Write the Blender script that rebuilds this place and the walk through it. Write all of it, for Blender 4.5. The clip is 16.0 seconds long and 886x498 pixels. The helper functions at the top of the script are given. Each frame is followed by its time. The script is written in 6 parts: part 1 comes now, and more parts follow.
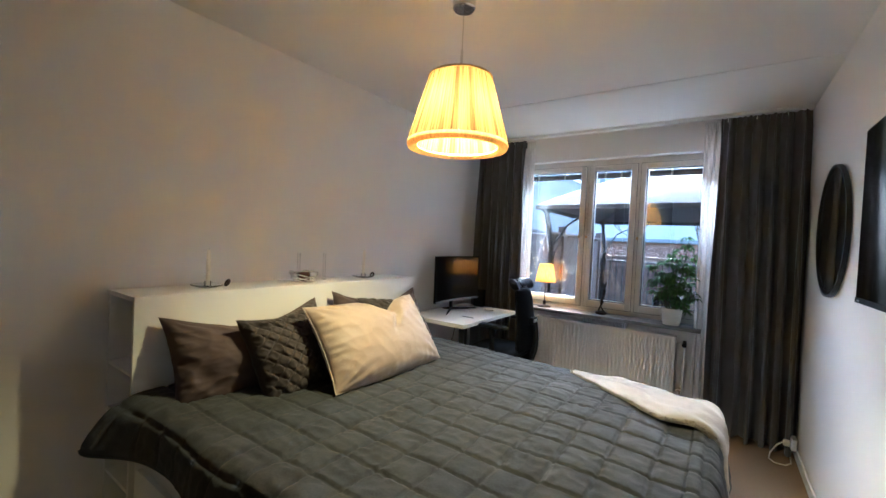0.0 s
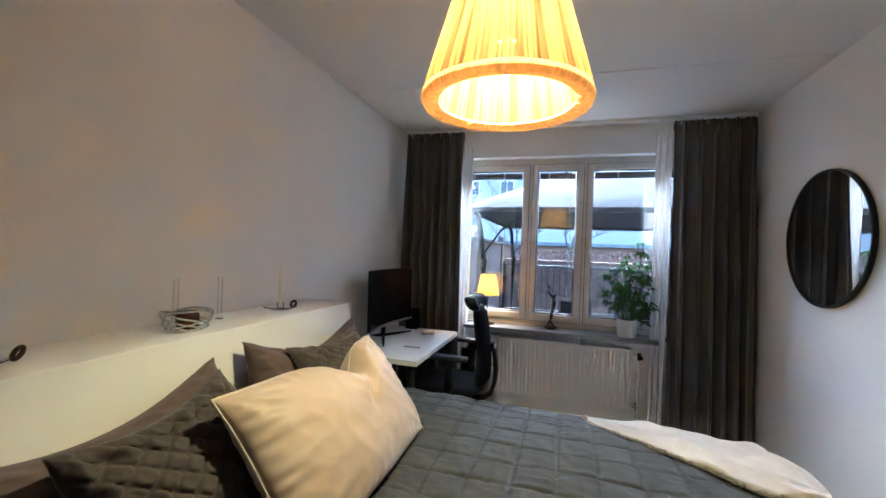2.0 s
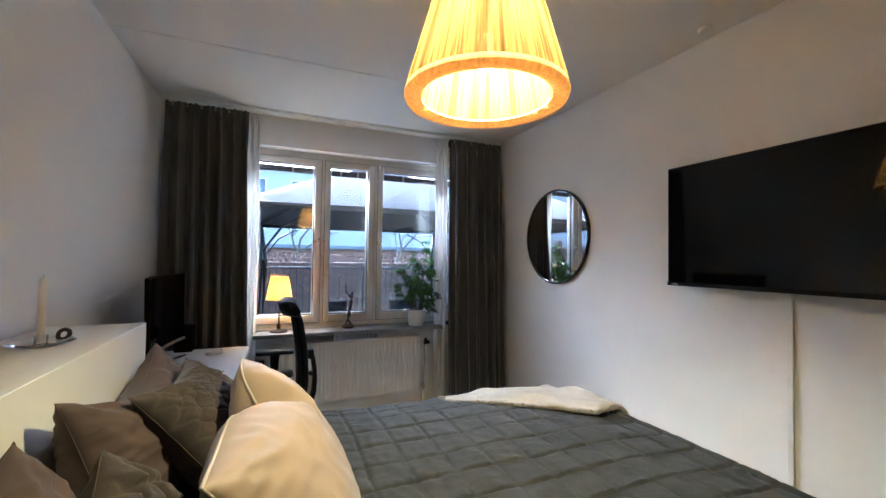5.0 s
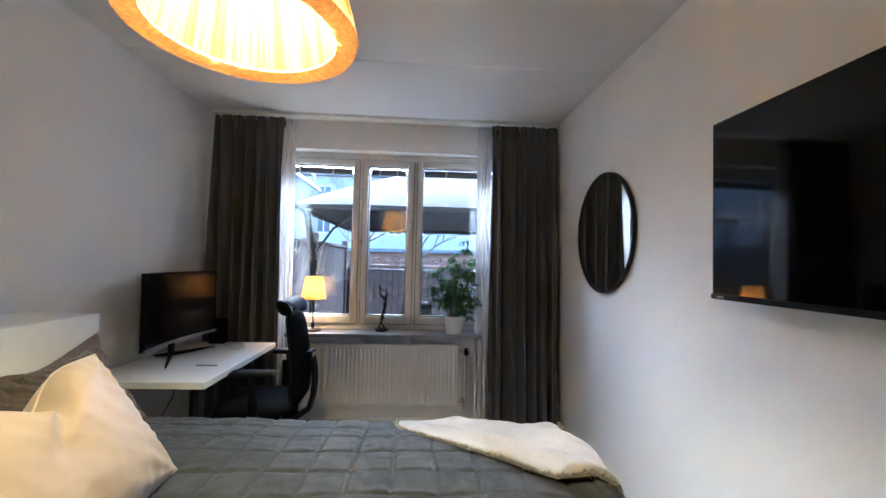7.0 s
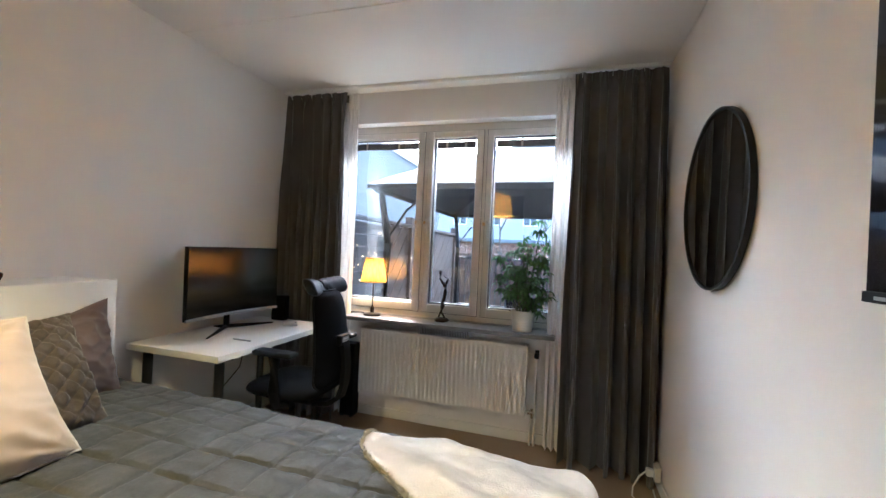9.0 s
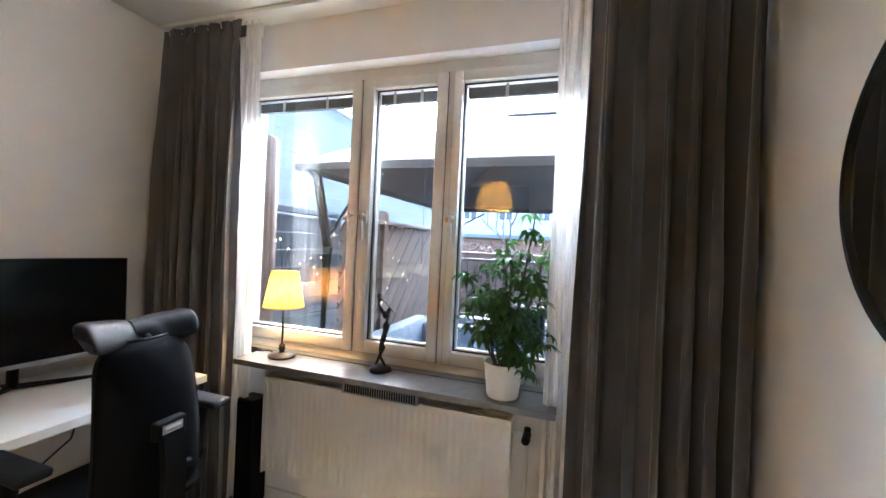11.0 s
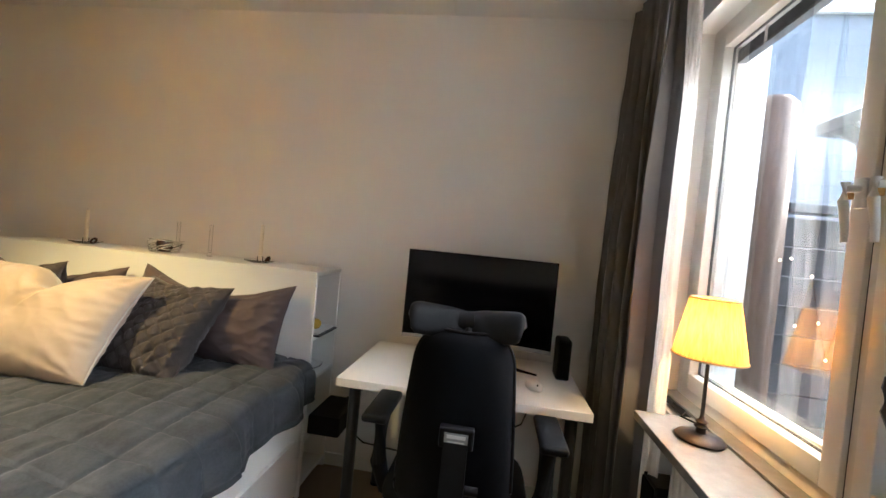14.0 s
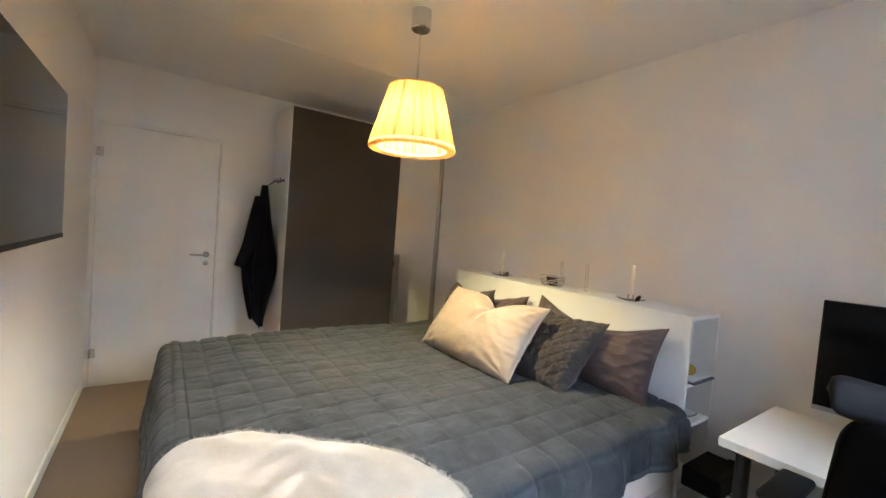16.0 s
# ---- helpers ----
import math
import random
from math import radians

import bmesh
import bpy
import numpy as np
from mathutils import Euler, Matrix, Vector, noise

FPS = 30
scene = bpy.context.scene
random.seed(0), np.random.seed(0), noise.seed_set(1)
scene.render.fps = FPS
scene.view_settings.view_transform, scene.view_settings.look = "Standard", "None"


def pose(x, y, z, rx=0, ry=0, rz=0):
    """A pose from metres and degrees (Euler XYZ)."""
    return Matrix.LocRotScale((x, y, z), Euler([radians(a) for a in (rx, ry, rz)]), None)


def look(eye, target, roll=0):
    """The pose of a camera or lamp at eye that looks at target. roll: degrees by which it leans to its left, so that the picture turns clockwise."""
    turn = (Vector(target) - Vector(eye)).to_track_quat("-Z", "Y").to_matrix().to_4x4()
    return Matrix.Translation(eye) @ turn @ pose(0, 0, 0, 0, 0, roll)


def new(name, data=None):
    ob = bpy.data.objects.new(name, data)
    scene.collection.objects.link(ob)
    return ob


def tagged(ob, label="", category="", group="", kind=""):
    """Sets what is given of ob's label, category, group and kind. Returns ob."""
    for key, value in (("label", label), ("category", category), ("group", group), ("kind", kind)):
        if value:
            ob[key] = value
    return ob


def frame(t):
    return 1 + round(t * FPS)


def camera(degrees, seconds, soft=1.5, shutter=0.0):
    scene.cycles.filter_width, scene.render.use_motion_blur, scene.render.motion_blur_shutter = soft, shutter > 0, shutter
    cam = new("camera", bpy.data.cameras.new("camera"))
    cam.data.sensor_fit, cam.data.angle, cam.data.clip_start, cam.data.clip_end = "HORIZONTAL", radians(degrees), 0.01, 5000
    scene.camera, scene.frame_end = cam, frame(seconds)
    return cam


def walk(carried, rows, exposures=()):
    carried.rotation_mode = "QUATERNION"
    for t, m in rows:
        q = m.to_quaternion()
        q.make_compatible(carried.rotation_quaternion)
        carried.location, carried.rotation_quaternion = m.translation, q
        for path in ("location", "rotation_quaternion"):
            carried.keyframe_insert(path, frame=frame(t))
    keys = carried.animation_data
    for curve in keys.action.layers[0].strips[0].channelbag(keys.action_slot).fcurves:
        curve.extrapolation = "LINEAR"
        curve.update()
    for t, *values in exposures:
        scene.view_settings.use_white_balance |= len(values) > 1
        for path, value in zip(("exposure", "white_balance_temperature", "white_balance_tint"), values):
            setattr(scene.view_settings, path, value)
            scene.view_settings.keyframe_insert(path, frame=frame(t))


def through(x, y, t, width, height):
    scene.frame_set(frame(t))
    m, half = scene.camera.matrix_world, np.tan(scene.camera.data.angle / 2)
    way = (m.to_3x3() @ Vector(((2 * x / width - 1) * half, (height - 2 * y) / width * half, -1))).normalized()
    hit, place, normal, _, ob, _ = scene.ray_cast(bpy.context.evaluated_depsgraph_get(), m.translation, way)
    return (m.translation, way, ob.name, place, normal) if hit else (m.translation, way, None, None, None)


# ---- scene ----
cam = camera(95.7, 16.0, soft=1.5)
PATH = [
    (0, (-0.12, 0.051, 1.408), (-1.26, 1.694, 1.368), 2.83),
    (0.5, (-0.269, 0.144, 1.393), (-1.397, 1.795, 1.36), 2.75),
    (1, (-0.495, 0.24, 1.398), (-1.513, 1.961, 1.376), 2.76),
    (1.5, (-0.727, 0.357, 1.417), (-1.518, 2.194, 1.388), 2.55),
    (2, (-0.946, 0.485, 1.434), (-1.526, 2.399, 1.436), 2.19),
    (2.5, (-1.132, 0.577, 1.439), (-1.509, 2.541, 1.469), 2.03),
    (3, (-1.305, 0.58, 1.413), (-1.414, 2.576, 1.471), 1.82),
    (3.5, (-1.502, 0.551, 1.403), (-1.238, 2.532, 1.466), 1.36),
    (4, (-1.651, 0.529, 1.403), (-1.06, 2.438, 1.458), 1.01),
    (4.6, (-1.695, 0.544, 1.395), (-0.916, 2.385, 1.445), 0.79),
    (5.25, (-1.563, 0.613, 1.375), (-0.793, 2.459, 1.424), 0.78),
    (5.9, (-1.311, 0.688, 1.359), (-0.703, 2.593, 1.41), 0.93),
    (6.5, (-1.011, 0.708, 1.356), (-0.645, 2.674, 1.412), 1.1),
    (7, (-0.745, 0.724, 1.368), (-0.627, 2.719, 1.432), 1.4),
    (7.5, (-0.526, 0.794, 1.335), (-0.527, 2.793, 1.395), 1.6),
    (8, (-0.369, 0.904, 1.325), (-0.508, 2.898, 1.371), 1.9),
    (8.5, (-0.245, 1.034, 1.312), (-0.623, 2.998, 1.341), 2.3),
    (9, (-0.205, 1.228, 1.317), (-0.775, 3.145, 1.319), 2.7),
    (9.6, (-0.168, 1.505, 1.34), (-0.816, 3.377, 1.321), 2.96),
    (10.25, (-0.142, 1.89, 1.375), (-0.771, 3.789, 1.351), 2.85),
    (10.9, (-0.172, 2.302, 1.402), (-0.799, 4.201, 1.378), 2.75),
    (11.5, (-0.218, 2.605, 1.399), (-1.029, 4.433, 1.375), 3),
    (12, (-0.267, 2.853, 1.378), (-1.394, 4.506, 1.35), 3.55),
    (12.5, (-0.311, 3.078, 1.33), (-1.901, 4.291, 1.305), 4.13),
    (13, (-0.356, 3.189, 1.285), (-2.235, 3.875, 1.274), 4.77),
    (13.5, (-0.336, 3.302, 1.309), (-2.332, 3.423, 1.287), 5.21),
    (14, (-0.269, 3.368, 1.324), (-2.253, 3.118, 1.279), 5.48),
    (14.5, (-0.192, 3.378, 1.337), (-2.063, 2.675, 1.273), 5.58),
    (15, (-0.139, 3.361, 1.356), (-1.776, 2.215, 1.272), 5.69),
    (15.5, (-0.112, 3.372, 1.405), (-1.483, 1.921, 1.282), 4.76),
    (16, (-0.072, 3.379, 1.409), (-1.22, 1.743, 1.33), 4.51),
]
EXPOSURES = [(0.0, 4.7, 4800, 8), (1.5, 4.55, 4700, 8), (4.0, 4.42, 4850, 8), (6.5, 4.58, 4750, 8), (7.5, 4.65, 4700, 8), (8.5, 4.8, 5100, 8), (9.0, 4.8, 5200, 8), (11.5, 5.25, 5400, 8), (12.5, 4.85, 5600, 8), (13.5, 4.75, 5800, 8), (14.2, 4.75, 5700, 8), (15.0, 5.15, 5350, 8), (16.0, 5.0, 5150, 8)]
walk(cam, [(t, look(eye, target, roll)) for t, eye, target, roll in PATH], EXPOSURES)

# ---- world, sun and lamps ----
world = bpy.data.worlds.new("sky")
scene.world = world
world.use_nodes = True
wn = world.node_tree.nodes
sky = wn.new("ShaderNodeTexSky")
sky.sky_type, sky.sun_disc = "NISHITA", False
sky.sun_elevation, sky.sun_rotation = radians(32), radians(-20)
sky.air_density, sky.dust_density, sky.ozone_density = 1.0, 5.0, 1.2
world.node_tree.links.new(sky.outputs["Color"], wn["Background"].inputs["Color"])
wn["Background"].inputs["Strength"].default_value = 0.12

sun_data = bpy.data.lights.new("sun", "SUN")
sun_data.energy, sun_data.angle, sun_data.color = 1.0, radians(70), (0.86, 0.94, 1.0)
sun = new("sun", sun_data)
sun.matrix_world = look((-0.35 * 40, 0.94 * 40, 0.62 * 40), (0, 0, 0))


def bulb_light(name, place, watts, radius, colour):
    d = bpy.data.lights.new(name, "POINT")
    d.energy, d.shadow_soft_size, d.color = watts, radius, colour
    ob = new(name, d)
    ob.location = place
    return ob


WARM = (1.0, 0.745, 0.30)
PENDANT = (-1.11, 1.55)
bulb_light("pendant_bulb_light", (PENDANT[0], PENDANT[1], 1.962), 3.05, 0.03, WARM)
bulb_light("table_lamp_bulb_light", (-1.592, 4.053, 1.12), 0.30, 0.02, (1.0, 0.66, 0.27))


# ---- materials ----
def material(name, colour, rough=0.6, metal=0.0, vary=0.08, scale=6.0, fine=120.0, bump=0.0, spec=0.5, sheen=0.0, coat=0.0, by_object=0.0, stretch=(1, 1, 1)):
    """Principled surface with variation at two scales, fine relief and a wear-driven roughness."""
    m = bpy.data.materials.new(name)
    m.use_nodes = True
    nt = m.node_tree
    n, link = nt.nodes, nt.links.new
    b = n["Principled BSDF"]
    b.inputs["Metallic"].default_value = metal
    b.inputs["Specular IOR Level"].default_value = spec
    b.inputs["Sheen Weight"].default_value = sheen
    b.inputs["Sheen Roughness"].default_value = 0.4
    b.inputs["Coat Weight"].default_value = coat
    tc = n.new("ShaderNodeTexCoord")
    mp = n.new("ShaderNodeMapping")
    mp.inputs["Scale"].default_value = stretch
    link(tc.outputs["Object"], mp.inputs["Vector"])
    big = n.new("ShaderNodeTexNoise")
    big.inputs["Scale"].default_value, big.inputs["Detail"].default_value = scale, 4.0
    small = n.new("ShaderNodeTexNoise")
    small.inputs["Scale"].default_value, small.inputs["Detail"].default_value = fine, 3.0
    link(mp.outputs["Vector"], big.inputs["Vector"])
    link(mp.outputs["Vector"], small.inputs["Vector"])
    mix = n.new("ShaderNodeMath")
    mix.operation = "MULTIPLY_ADD"
    link(small.outputs["Fac"], mix.inputs[0])
    mix.inputs[1].default_value = 0.4
    link(big.outputs["Fac"], mix.inputs[2])
    val = n.new("ShaderNodeMapRange")
    val.inputs["From Min"].default_value, val.inputs["From Max"].default_value = 0.4, 1.0
    val.inputs["To Min"].default_value, val.inputs["To Max"].default_value = 1.0 - vary, 1.0 + vary
    link(mix.outputs[0], val.inputs["Value"])
    last = val.outputs["Result"]
    if by_object:
        info = n.new("ShaderNodeObjectInfo")
        r = n.new("ShaderNodeMapRange")
        r.inputs["To Min"].default_value, r.inputs["To Max"].default_value = 1.0 - by_object, 1.0 + by_object
        link(info.outputs["Random"], r.inputs["Value"])
        mul = n.new("ShaderNodeMath")
        mul.operation = "MULTIPLY"
        link(last, mul.inputs[0])
        link(r.outputs["Result"], mul.inputs[1])
        last = mul.outputs[0]
    col = n.new("ShaderNodeVectorMath")
    col.operation = "SCALE"
    col.inputs[0].default_value = colour
    link(last, col.inputs["Scale"])
    link(col.outputs["Vector"], b.inputs["Base Color"])
    rr = n.new("ShaderNodeMapRange")
    rr.inputs["To Min"].default_value, rr.inputs["To Max"].default_value = max(0.0, rough * 0.85), min(1.0, rough * 1.15)
    link(big.outputs["Fac"], rr.inputs["Value"])
    link(rr.outputs["Result"], b.inputs["Roughness"])
    if bump:
        bp = n.new("ShaderNodeBump")
        bp.inputs["Strength"].default_value, bp.inputs["Distance"].default_value = 0.6, bump
        link(mix.outputs[0], bp.inputs["Height"])
        link(bp.outputs["Normal"], b.inputs["Normal"])
    return m


def glass_material(name, tint=(1, 1, 1), rough=0.0, ior=1.46):
    m = bpy.data.materials.new(name)
    m.use_nodes = True
    b = m.node_tree.nodes["Principled BSDF"]
    b.inputs["Base Color"].default_value = (*tint, 1)
    b.inputs["Transmission Weight"].default_value, b.inputs["Roughness"].default_value, b.inputs["IOR"].default_value = 1.0, rough, ior
    return m


def cloth_material(name, colour, through, rough=0.9, vary=0.25, grain=35.0, upright=0.6):
    """Thin cloth that lets part of the light through, with a fine crinkle."""
    m = bpy.data.materials.new(name)
    m.use_nodes = True
    nt = m.node_tree
    n, link = nt.nodes, nt.links.new
    b = n["Principled BSDF"]
    b.inputs["Base Color"].default_value, b.inputs["Roughness"].default_value = (*colour, 1), rough
    tr = n.new("ShaderNodeBsdfTranslucent")
    tc = n.new("ShaderNodeTexCoord")
    no = n.new("ShaderNodeTexNoise")
    no.inputs["Scale"].default_value = grain
    mp = n.new("ShaderNodeMapping")
    mp.inputs["Scale"].default_value = (4, 4, upright)
    link(tc.outputs["Object"], mp.inputs["Vector"])
    link(mp.outputs["Vector"], no.inputs["Vector"])
    sc = n.new("ShaderNodeMapRange")
    sc.inputs["From Min"].default_value, sc.inputs["From Max"].default_value = 0.3, 0.7
    sc.inputs["To Min"].default_value, sc.inputs["To Max"].default_value = 1.0 - vary, 1.1
    link(no.outputs["Fac"], sc.inputs["Value"])
    cv = n.new("ShaderNodeVectorMath")
    cv.operation = "SCALE"
    cv.inputs[0].default_value = colour
    link(sc.outputs["Result"], cv.inputs["Scale"])
    link(cv.outputs["Vector"], tr.inputs["Color"])
    link(cv.outputs["Vector"], b.inputs["Base Color"])
    mx = n.new("ShaderNodeMixShader")
    mx.inputs[0].default_value = through
    link(b.outputs[0], mx.inputs[1])
    link(tr.outputs[0], mx.inputs[2])
    bp = n.new("ShaderNodeBump")
    bp.inputs["Strength"].default_value, bp.inputs["Distance"].default_value = 0.4, 0.002
    link(no.outputs["Fac"], bp.inputs["Height"])
    link(bp.outputs["Normal"], b.inputs["Normal"])
    link(bp.outputs["Normal"], tr.inputs["Normal"])
    link(mx.outputs[0], n["Material Output"].inputs["Surface"])
    return m


def gauze_material(name, colour, pleats):
    """Thin gathered gauze round an upright axis, part open weave, with painted crease shade."""
    m = bpy.data.materials.new(name)
    m.use_nodes = True
    nt = m.node_tree
    n, link = nt.nodes, nt.links.new
    b = n["Principled BSDF"]
    b.inputs["Roughness"].default_value = 0.9
    b.inputs["Specular IOR Level"].default_value = 0.1
    tc = n.new("ShaderNodeTexCoord")
    xyz = n.new("ShaderNodeSeparateXYZ")
    link(tc.outputs["Object"], xyz.inputs[0])
    ang = n.new("ShaderNodeMath")
    ang.operation = "ARCTAN2"
    link(xyz.outputs["Y"], ang.inputs[0])
    link(xyz.outputs["X"], ang.inputs[1])
    vec = n.new("ShaderNodeCombineXYZ")
    link(ang.outputs[0], vec.inputs["X"])
    zs = n.new("ShaderNodeMath")
    zs.operation = "MULTIPLY"
    zs.inputs[1].default_value = 0.10
    link(xyz.outputs["Z"], zs.inputs[0])
    link(zs.outputs[0], vec.inputs["Y"])
    fine = n.new("ShaderNodeTexNoise")
    fine.inputs["Scale"].default_value, fine.inputs["Detail"].default_value = pleats, 3.0
    link(vec.outputs[0], fine.inputs["Vector"])
    crease = n.new("ShaderNodeTexNoise")
    crease.inputs["Scale"].default_value, crease.inputs["Detail"].default_value = pleats * 0.22, 1.0
    link(vec.outputs[0], crease.inputs["Vector"])
    # upright noise streaks darken the colour, as shade in folds and creases
    fold_shade = n.new("ShaderNodeMapRange")
    fold_shade.inputs["From Min"].default_value, fold_shade.inputs["From Max"].default_value = 0.35, 0.62
    fold_shade.inputs["To Min"].default_value, fold_shade.inputs["To Max"].default_value = 0.40, 1.0
    link(fine.outputs["Fac"], fold_shade.inputs["Value"])
    crease_shade = n.new("ShaderNodeMapRange")
    crease_shade.inputs["From Min"].default_value, crease_shade.inputs["From Max"].default_value = 0.38, 0.46
    crease_shade.inputs["To Min"].default_value, crease_shade.inputs["To Max"].default_value = 0.5, 1.0
    link(crease.outputs["Fac"], crease_shade.inputs["Value"])
    mul = n.new("ShaderNodeMath")
    mul.operation = "MULTIPLY"
    link(fold_shade.outputs["Result"], mul.inputs[0])
    link(crease_shade.outputs["Result"], mul.inputs[1])
    cv = n.new("ShaderNodeVectorMath")
    cv.operation = "SCALE"
    cv.inputs[0].default_value = colour
    link(mul.outputs[0], cv.inputs["Scale"])
    dim = n.new("ShaderNodeVectorMath")
    dim.operation = "SCALE"
    dim.inputs["Scale"].default_value = 0.45
    link(cv.outputs["Vector"], dim.inputs[0])
    link(dim.outputs["Vector"], b.inputs["Base Color"])
    tr = n.new("ShaderNodeBsdfTranslucent")
    link(cv.outputs["Vector"], tr.inputs["Color"])
    open_weave = n.new("ShaderNodeBsdfTransparent")
    link(cv.outputs["Vector"], open_weave.inputs["Color"])
    m1 = n.new("ShaderNodeMixShader")
    m1.inputs[0].default_value = 0.13
    link(b.outputs[0], m1.inputs[1])
    link(tr.outputs[0], m1.inputs[2])
    m2 = n.new("ShaderNodeMixShader")
    m2.inputs[0].default_value = 0.07
    link(m1.outputs[0], m2.inputs[1])
    link(open_weave.outputs[0], m2.inputs[2])
    link(m2.outputs[0], n["Material Output"].inputs["Surface"])
    return m


def glow_material(name, colour, strength):
    m = bpy.data.materials.new(name)
    m.use_nodes = True
    b = m.node_tree.nodes["Principled BSDF"]
    b.inputs["Base Color"].default_value = (*colour, 1)
    b.inputs["Emission Color"].default_value, b.inputs["Emission Strength"].default_value = (*colour, 1), strength
    return m


WALL = material("painted_wall", (0.82, 0.80, 0.775), 0.85, vary=0.03, scale=1.3, fine=260, bump=0.0015, spec=0.3)
CEILING = material("ceiling_paint", (0.82, 0.805, 0.785), 0.9, vary=0.03, scale=1.0, fine=180, bump=0.002, spec=0.2)
FLOOR = material("vinyl_floor", (0.27, 0.19, 0.12), 0.45, vary=0.12, scale=3.0, fine=90, bump=0.0005, stretch=(1, 0.3, 1))
WHITE_PAINT = material("white_gloss_paint", (0.80, 0.79, 0.76), 0.35, vary=0.03, scale=3, fine=60, bump=0.0004)
WHITE_FOIL = material("white_foil_board", (0.82, 0.81, 0.79), 0.4, vary=0.02, scale=2, fine=200, bump=0.0003)
FRAME_PAINT = material("window_frame_paint", (0.66, 0.63, 0.58), 0.3, vary=0.04, scale=4, fine=80, bump=0.0004)
RUBBER = material("black_rubber", (0.015, 0.015, 0.017), 0.6, vary=0.1)
STONE = material("grey_sill_stone", (0.20, 0.20, 0.20), 0.35, vary=0.25, scale=25, fine=220, bump=0.0004)
RADIATOR = material("radiator_enamel", (0.78, 0.77, 0.73), 0.35, vary=0.03, scale=4, bump=0.0003)
CHROME = material("brushed_chrome", (0.72, 0.71, 0.69), 0.22, metal=1.0, vary=0.05)
BRASS = material("worn_brass", (0.55, 0.36, 0.16), 0.35, metal=0.9, vary=0.2, scale=60)
BLIND = material("grey_blind_slats", (0.10, 0.10, 0.105), 0.5, vary=0.1, scale=40)
VELVET = material("dark_velvet_curtain", (0.122, 0.115, 0.118), 0.95, spec=0.15, vary=0.16, scale=4, fine=260, bump=0.001, sheen=0.5, stretch=(1.5, 1.5, 1))
SHEER = cloth_material("white_sheer_cloth", (0.84, 0.83, 0.81), 0.10, vary=0.1, upright=0.2)
SHADE = gauze_material("cream_crinkled_shade", (0.76, 0.47, 0.17), 34.0)
SHADE_TRIM = cloth_material("cream_shade_trim", (0.78, 0.54, 0.25), 0.20, vary=0.3, grain=25.0, upright=1.0)
# strong upright tone streaks put the pleats' shading into the colour
SMALL_SHADE = cloth_material("pleated_small_shade", (0.85, 0.46, 0.12), 0.29, vary=0.45, grain=30.0, upright=0.05)
BULB = glow_material("lit_bulb", (1.0, 0.78, 0.45), 0.6)
FAIRY = glow_material("fairy_light_glow", (1.0, 0.75, 0.42), 0.8)
DARK_BRONZE = material("dark_bronze", (0.035, 0.026, 0.022), 0.4, metal=0.4, vary=0.3, scale=30, bump=0.001)
QUILT = material("grey_velvet_quilt", (0.060, 0.063, 0.068), 0.9, spec=0.10, vary=0.35, scale=9, fine=130, bump=0.004, sheen=0.08)
BROWN_CLOTH = material("brown_cotton_pillowcase", (0.112, 0.082, 0.080), 0.85, spec=0.15, vary=0.12, scale=8, fine=400, bump=0.001, sheen=0.12)
DARK_QUILT = material("dark_quilted_velvet", (0.076, 0.064, 0.062), 0.85, spec=0.15, vary=0.3, scale=9, fine=250, bump=0.0015, sheen=0.2)
CREAM = material("cream_satin", (0.48, 0.375, 0.29), 0.5, spec=0.3, vary=0.06, scale=5, fine=500, bump=0.0006, sheen=0.4)
FLEECE = material("cream_fleece", (0.45, 0.41, 0.36), 0.95, spec=0.1, vary=0.08, scale=24, fine=170, bump=0.005, sheen=0.25)
MATTRESS = material("white_mattress_ticking", (0.75, 0.74, 0.72), 0.9, vary=0.04)
BLACK_PLASTIC = material("black_plastic", (0.006, 0.006, 0.007), 0.5, spec=0.14, vary=0.15, scale=20, fine=300, bump=0.0003)
BLACK_MESH = material("black_chair_fabric", (0.004, 0.0045, 0.006), 0.9, spec=0.08, vary=0.25, scale=30, fine=700, bump=0.001)
LEATHER = material("black_leather", (0.006, 0.007, 0.009), 0.5, spec=0.2, vary=0.2, scale=40, fine=300, bump=0.0015)
BLACK_STEEL = material("black_lacquered_steel", (0.015, 0.015, 0.016), 0.35, metal=0.3, vary=0.1)
GREY_LABEL = material("grey_label", (0.35, 0.36, 0.37), 0.4, metal=0.5)
PALE_INK = material("pale_ink", (0.75, 0.75, 0.75), 0.5)
SCREEN = material("black_glossy_screen", (0.002, 0.002, 0.003), 0.05, vary=0.02, spec=0.36)
MONITOR_SCREEN = material("dark_monitor_screen", (0.001, 0.001, 0.0015), 0.16, vary=0.02, spec=0.32)
MIRROR = material("mirror_silver", (0.88, 0.89, 0.89), 0.01, metal=1.0, vary=0.0)
SILVER = material("silver_plastic", (0.42, 0.42, 0.43), 0.3, metal=0.7)
POT = material("white_ceramic_pot", (0.80, 0.79, 0.76), 0.3, vary=0.03)
SOIL = material("potting_soil", (0.03, 0.02, 0.014), 0.95, vary=0.4, scale=60, bump=0.006)
LEAF = cloth_material("green_leaf", (0.085, 0.19, 0.04), 0.36, rough=0.35, vary=0.5, grain=6.0)
STEM = material("green_brown_stem", (0.09, 0.10, 0.045), 0.7, vary=0.3, scale=30)
GLASS = glass_material("window_glass", (0.97, 0.985, 0.985))
CLEAR = glass_material("clear_glass", (0.97, 0.97, 0.97))
THIN_GLASS = glass_material("thin_clear_glass", (0.98, 0.98, 0.98), ior=1.12)
CANDLE = material("cream_candle_wax", (0.85, 0.79, 0.68), 0.5, vary=0.04)
